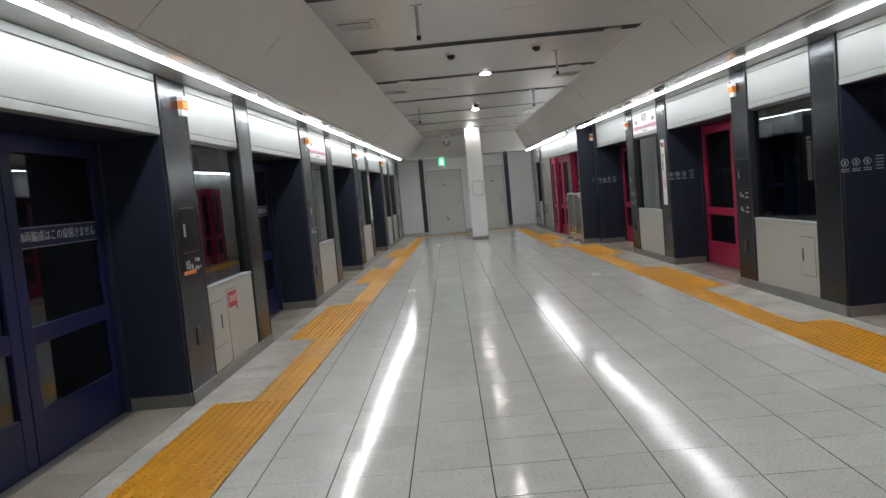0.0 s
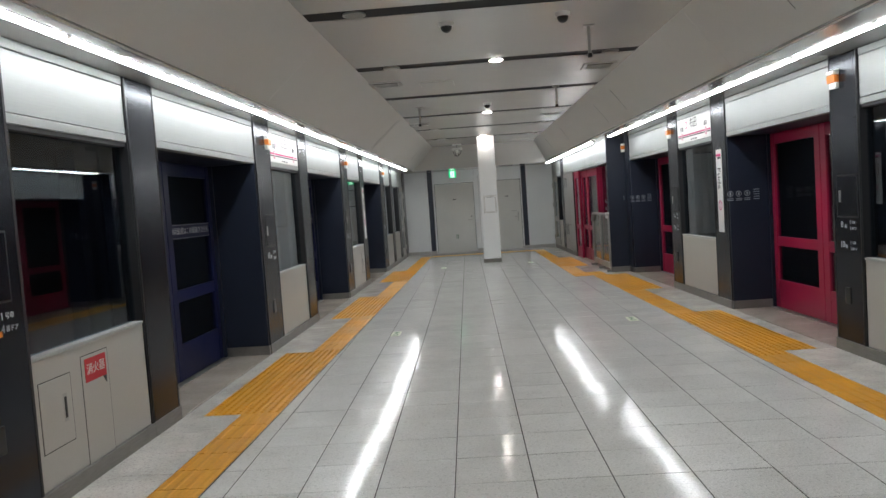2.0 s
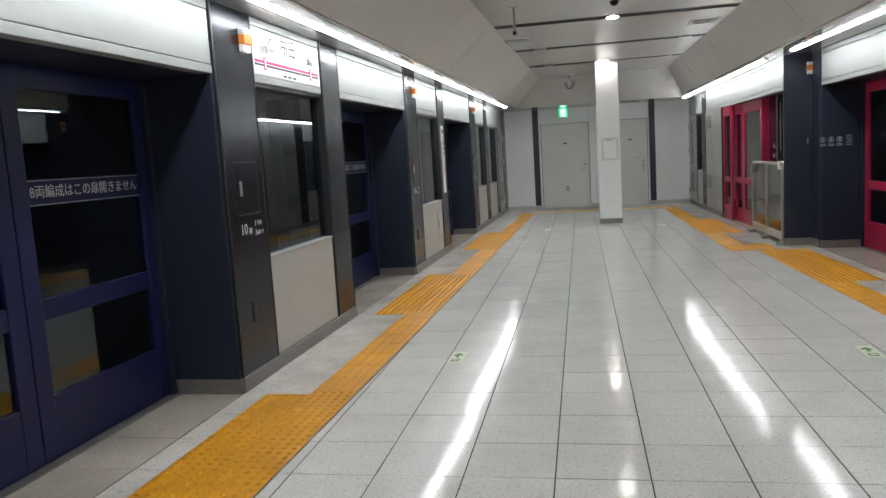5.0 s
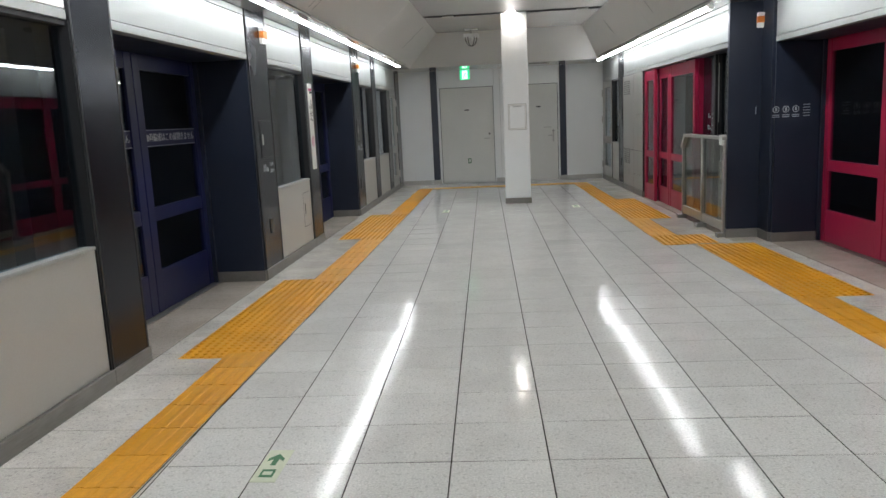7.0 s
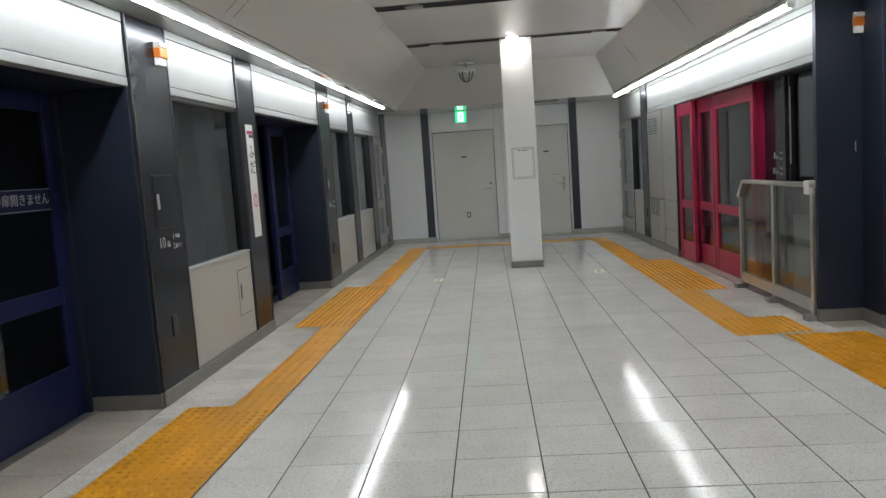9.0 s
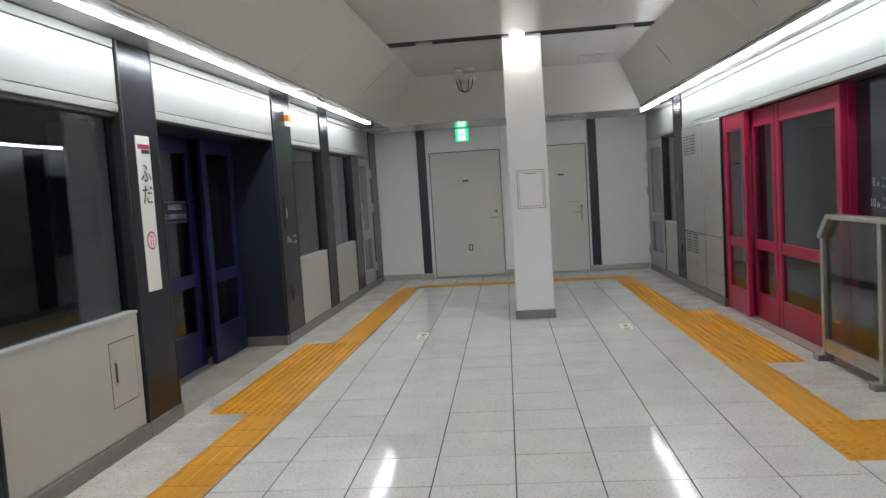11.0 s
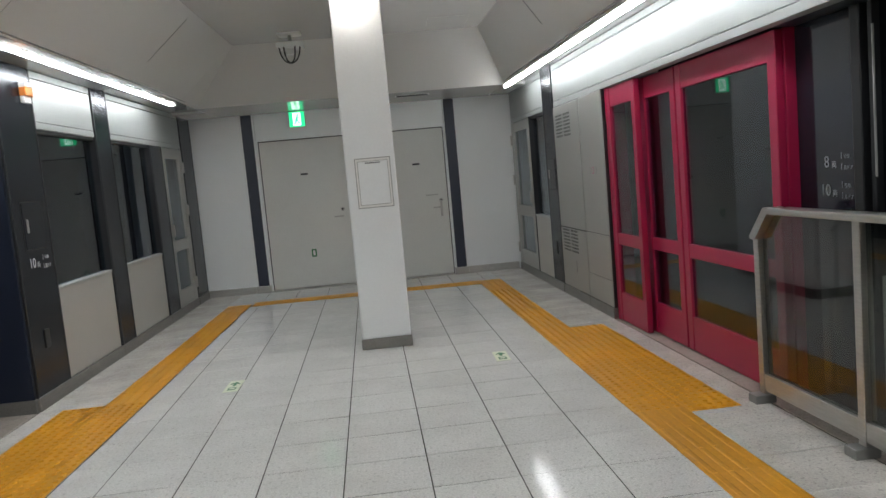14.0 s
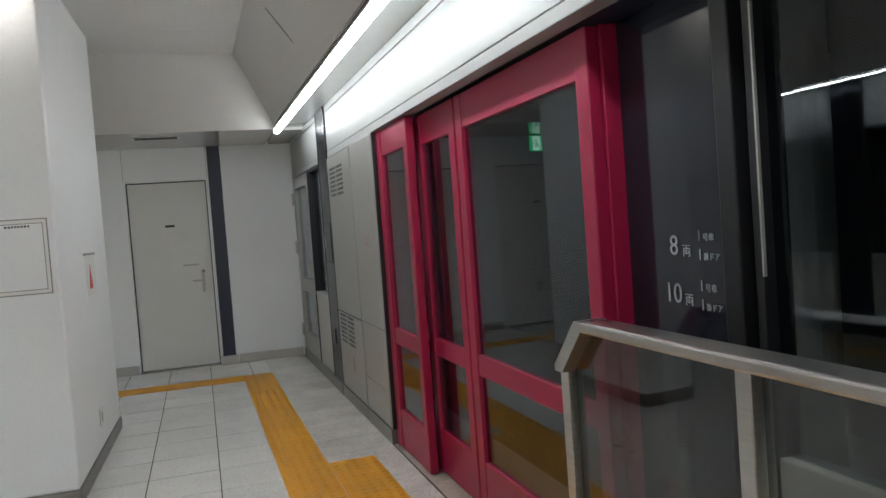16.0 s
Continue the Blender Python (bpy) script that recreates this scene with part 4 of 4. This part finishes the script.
prism(g, [(ox - 0.02, oz - 0.012), (ox + 0.01, oz - 0.018), (ox + 0.024, oz + 0.036), (ox - 0.008, oz + 0.04)], "y", 25.934, 25.941)
prism(g, [(ox - 0.02, oz - 0.01), (ox, oz - 0.016), (ox - 0.026, oz - 0.07), (ox - 0.046, oz - 0.066)], "y", 25.934, 25.941)
prism(g, [(ox - 0.006, oz - 0.01), (ox + 0.012, oz - 0.016), (ox + 0.042, oz - 0.05), (ox + 0.028, oz - 0.064)], "y", 25.934, 25.941)
prism(g, [(ox + 0.018, oz + 0.034), (ox + 0.024, oz + 0.02), (ox + 0.05, oz + 0.006), (ox + 0.048, oz + 0.022)], "y", 25.934, 25.941)
part("runner_mark", g, GREEN, t)

# ceiling slot near the end door
t = thing("linear_vent", "dark narrow linear air slot in the soffit", "vent", Matrix(), (1.36, 25.1, 2.48))
part("slot", box(bm_new(), 1.16, 1.56, 25.06, 25.16, 2.468, 2.482), SLOT, t)
part("rim", box(bm_new(), 1.14, 1.58, 25.04, 25.18, 2.474, 2.482), GREY2, t)

# small fittings on the column's side
t = thing("flag_notice", "small white and red flag notice on the column", "notice", Matrix(), (1.02, 22.70, 1.28))
part("plate", box(bm_new(), 1.018, 1.026, 22.53, 22.92, 1.12, 1.40, 0.002), WHITEP, t)
part("red_mark", prism(bm_new(), [(22.65, 1.17), (22.78, 1.17), (22.71, 1.33)], "x", 1.02, 1.028), FIRE, t)
part("top_bar", box(bm_new(), 1.018, 1.032, 22.52, 22.93, 1.395, 1.41), GREY, t)
t = thing("column_socket", "small white cover plate low on the column", "socket", Matrix(), (1.02, 22.66, 0.3))
part("plate", box(bm_new(), 1.018, 1.028, 22.60, 22.72, 0.24, 0.36, 0.003), WHITEP, t)
part("insert", box(bm_new(), 1.02, 1.03, 22.63, 22.68, 0.27, 0.33, 0.002), GREY2, t)


# ---- floor stickers ----
def floor_sticker(x, y, yaw=0):
    t = thing("floor_sticker", "small pale green floor sticker with a dark arrow", "sticker", pose(x, y, 0.0, 0, 0, yaw), (0, 0, 0), "floor stickers")
    part("sheet", box(bm_new(), -0.055, 0.055, -0.15, 0.15, -0.002, 0.002), PALEGREEN, t)
    part("arrow", prism(bm_new(), [(-0.012, 0.0), (0.012, 0.0), (0.012, 0.06), (0.035, 0.04), (0.035, 0.065), (0.0, 0.11), (-0.035, 0.065), (-0.035, 0.04), (-0.012, 0.06)], "z", 0.0, 0.003), GREENP, t)
    part("train_mark", box(bm_new(), -0.03, 0.03, -0.11, -0.04, 0.0, 0.003), GREENP, t)
    part("train_window", box(bm_new(), -0.02, 0.02, -0.09, -0.06, 0.0, 0.0035), PALEGREEN, t)


for x, y in ((-0.43, 12.24), (2.35, 12.34), (-0.35, 21.0), (1.69, 21.06)):
    floor_sticker(x, y)

# ---- tactile paving ----
ROW, W, G = 0.302, 0.297, 0.0025


def tactile_mesh(name, kind, w, l):
    b = box(bm_new(), -w / 2, w / 2, -l / 2, l / 2, -0.014, 0.004)
    if kind == "bars":
        for k in range(4):
            x = -w / 2 + w * (k + 0.5) / 4
            prism(b, [(x - 0.017, 0.0038), (x + 0.017, 0.0038), (x + 0.010, 0.006), (x - 0.010, 0.006)], "y", -l / 2 + 0.003, l / 2 - 0.003)
    else:
        n, o = 5, 5
        for i in range(n):
            for j in range(o):
                x, y = -w / 2 + w * (i + 0.5) / n, -l / 2 + l * (j + 0.5) / o
                bmesh.ops.create_cone(b, cap_ends=True, segments=7, radius1=0.017, radius2=0.010, depth=0.007, matrix=Matrix.Translation((x, y, 0.007)))
    return mesh_of(name, b, YELLOW)


BARS, DOTS = tactile_mesh("tactile_block", "bars", W - G, ROW - G), tactile_mesh("tactile_block", "dots", W - G, ROW - G)


def blocks(parent, data, m, x, y0, y1, dotted=(), other=None):
    """A run of blocks of one row each; inside the dotted stretches the other mesh is laid."""
    n = max(1, round(abs(y1 - y0) / ROW))
    step = (y1 - y0) / n
    for k in range(n):
        y = y0 + step * (k + 0.5)
        ob = new("tactile_block", other if other and any(a < y < c for a, c in dotted) else data)
        ob.parent = parent
        ob.matrix_local = m @ pose(x, y, 0)


def row_at(k, off=0.0):
    return 12.04 + ROW * k + off


west_t = thing("tactile_paving", "yellow tactile paving strip along the west gates", "tactile paving", kind="structure")
east_t = thing("tactile_paving", "yellow tactile paving strip along the east gates", "tactile paving", kind="structure")
north_t = thing("tactile_paving", "yellow tactile paving band before the end doors", "tactile paving", kind="structure")
zones = [(4.30 + PITCH * k, 4.27 + PITCH * k + OPEN - 0.03) for k in range(4)]
blocks(west_t, BARS, Matrix(), -1.078, row_at(-46), row_at(43), zones, DOTS)
for a, c in zones:
    blocks(west_t, DOTS, Matrix(), -1.376, a, c)
E = pose(east_x(0), 0, 0, 0, 0, LEAN_E)
FE = pose(far_x(0), 0, 0, 0, 0, LEAN_F)
zones = [(0.75, 3.13), (5.49, 7.87), (10.23, 12.61), (14.97, 17.35)]
blocks(east_t, BARS, E, -0.612, row_at(-43, 0.1), 17.38, zones, DOTS)
for a, c in zones:
    blocks(east_t, DOTS, E, -0.314, a, c)
blocks(east_t, DOTS, FE, -0.612, 17.38, 17.99)
blocks(east_t, DOTS, FE, -0.314, 17.40, 17.99)
blocks(east_t, BARS, FE, -0.612, 17.99, 25.15, [(19.39, 21.82), (21.82, 24.4)], DOTS)
blocks(east_t, DOTS, FE, -0.314, 19.39, 21.82)
blocks(north_t, BARS, pose(0, 0, 0, 0, 0, -90), -25.0, -0.9, 2.05)

b = box(bm_new(), -0.926, -0.920, -4.0, 25.0, -0.006, 0.0012)
solid("floor_joint_west", b, GROUT, "dark joint beside the tactile strip", "floor")

# ---- floor tiles ----
TX, TY = 0.418, 0.405
GRID = pose(0.334, 12.673, 0, 0, 0, 1.45)
b = box(bm_new(), -TX / 2 + 0.003, TX / 2 - 0.003, -TY / 2 + 0.0026, TY / 2 - 0.0026, -0.012, 0.0)
top = [e for e in b.edges if all(v.co.z > -0.001 for v in e.verts)]
bmesh.ops.bevel(b, geom=top, offset=0.0012, segments=1, affect="EDGES")
ONE = mesh_of("floor_tile", b, TILE)
verts = [v.co.copy() for v in ONE.vertices]
faces = [tuple(f.vertices) for f in ONE.polygons]
rng = random.Random(7)
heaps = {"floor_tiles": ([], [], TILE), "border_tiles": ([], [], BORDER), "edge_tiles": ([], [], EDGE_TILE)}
for j in range(-47, 34):
    for i in range(-8, 13):
        m = GRID @ pose((i + 0.5) * TX, (j + 0.5) * TY, rng.uniform(-0.0004, 0.0002), rng.uniform(-0.2, 0.2), rng.uniform(-0.2, 0.2), 0)
        if -3 <= i < 5 and -24 <= j < 14:
            ob = new("floor_tile", ONE)
            ob.parent = floor
            ob.matrix_local = m
        else:
            x, y = m.translation.x, m.translation.y
            if x < -1.42 or x > (east_x(y) if y < 17.5 else far_x(y)) - 0.25:
                continue
            all_v, all_f, _ = heaps["floor_tiles"]
            n = len(all_v)
            all_v += [m @ v for v in verts]
            all_f += [tuple(n + q for q in f) for f in faces]
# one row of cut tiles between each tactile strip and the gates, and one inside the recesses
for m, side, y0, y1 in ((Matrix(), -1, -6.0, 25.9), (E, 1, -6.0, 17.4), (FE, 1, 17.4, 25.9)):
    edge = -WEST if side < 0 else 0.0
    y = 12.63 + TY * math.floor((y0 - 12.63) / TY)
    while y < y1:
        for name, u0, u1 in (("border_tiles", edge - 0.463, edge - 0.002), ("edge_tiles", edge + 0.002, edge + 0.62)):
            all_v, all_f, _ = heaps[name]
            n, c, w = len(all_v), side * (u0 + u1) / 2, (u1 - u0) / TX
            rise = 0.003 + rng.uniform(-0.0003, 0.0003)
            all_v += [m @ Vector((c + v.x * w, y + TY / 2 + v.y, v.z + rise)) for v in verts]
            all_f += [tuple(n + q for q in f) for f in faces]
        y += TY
for name, (all_v, all_f, stone) in heaps.items():
    rest = bpy.data.meshes.new(name)
    rest.from_pydata(all_v, [], all_f)
    rest.materials.append(stone)
    ob = new(name, rest)
    ob.parent = floor
    tagged(ob, kind="stuff")
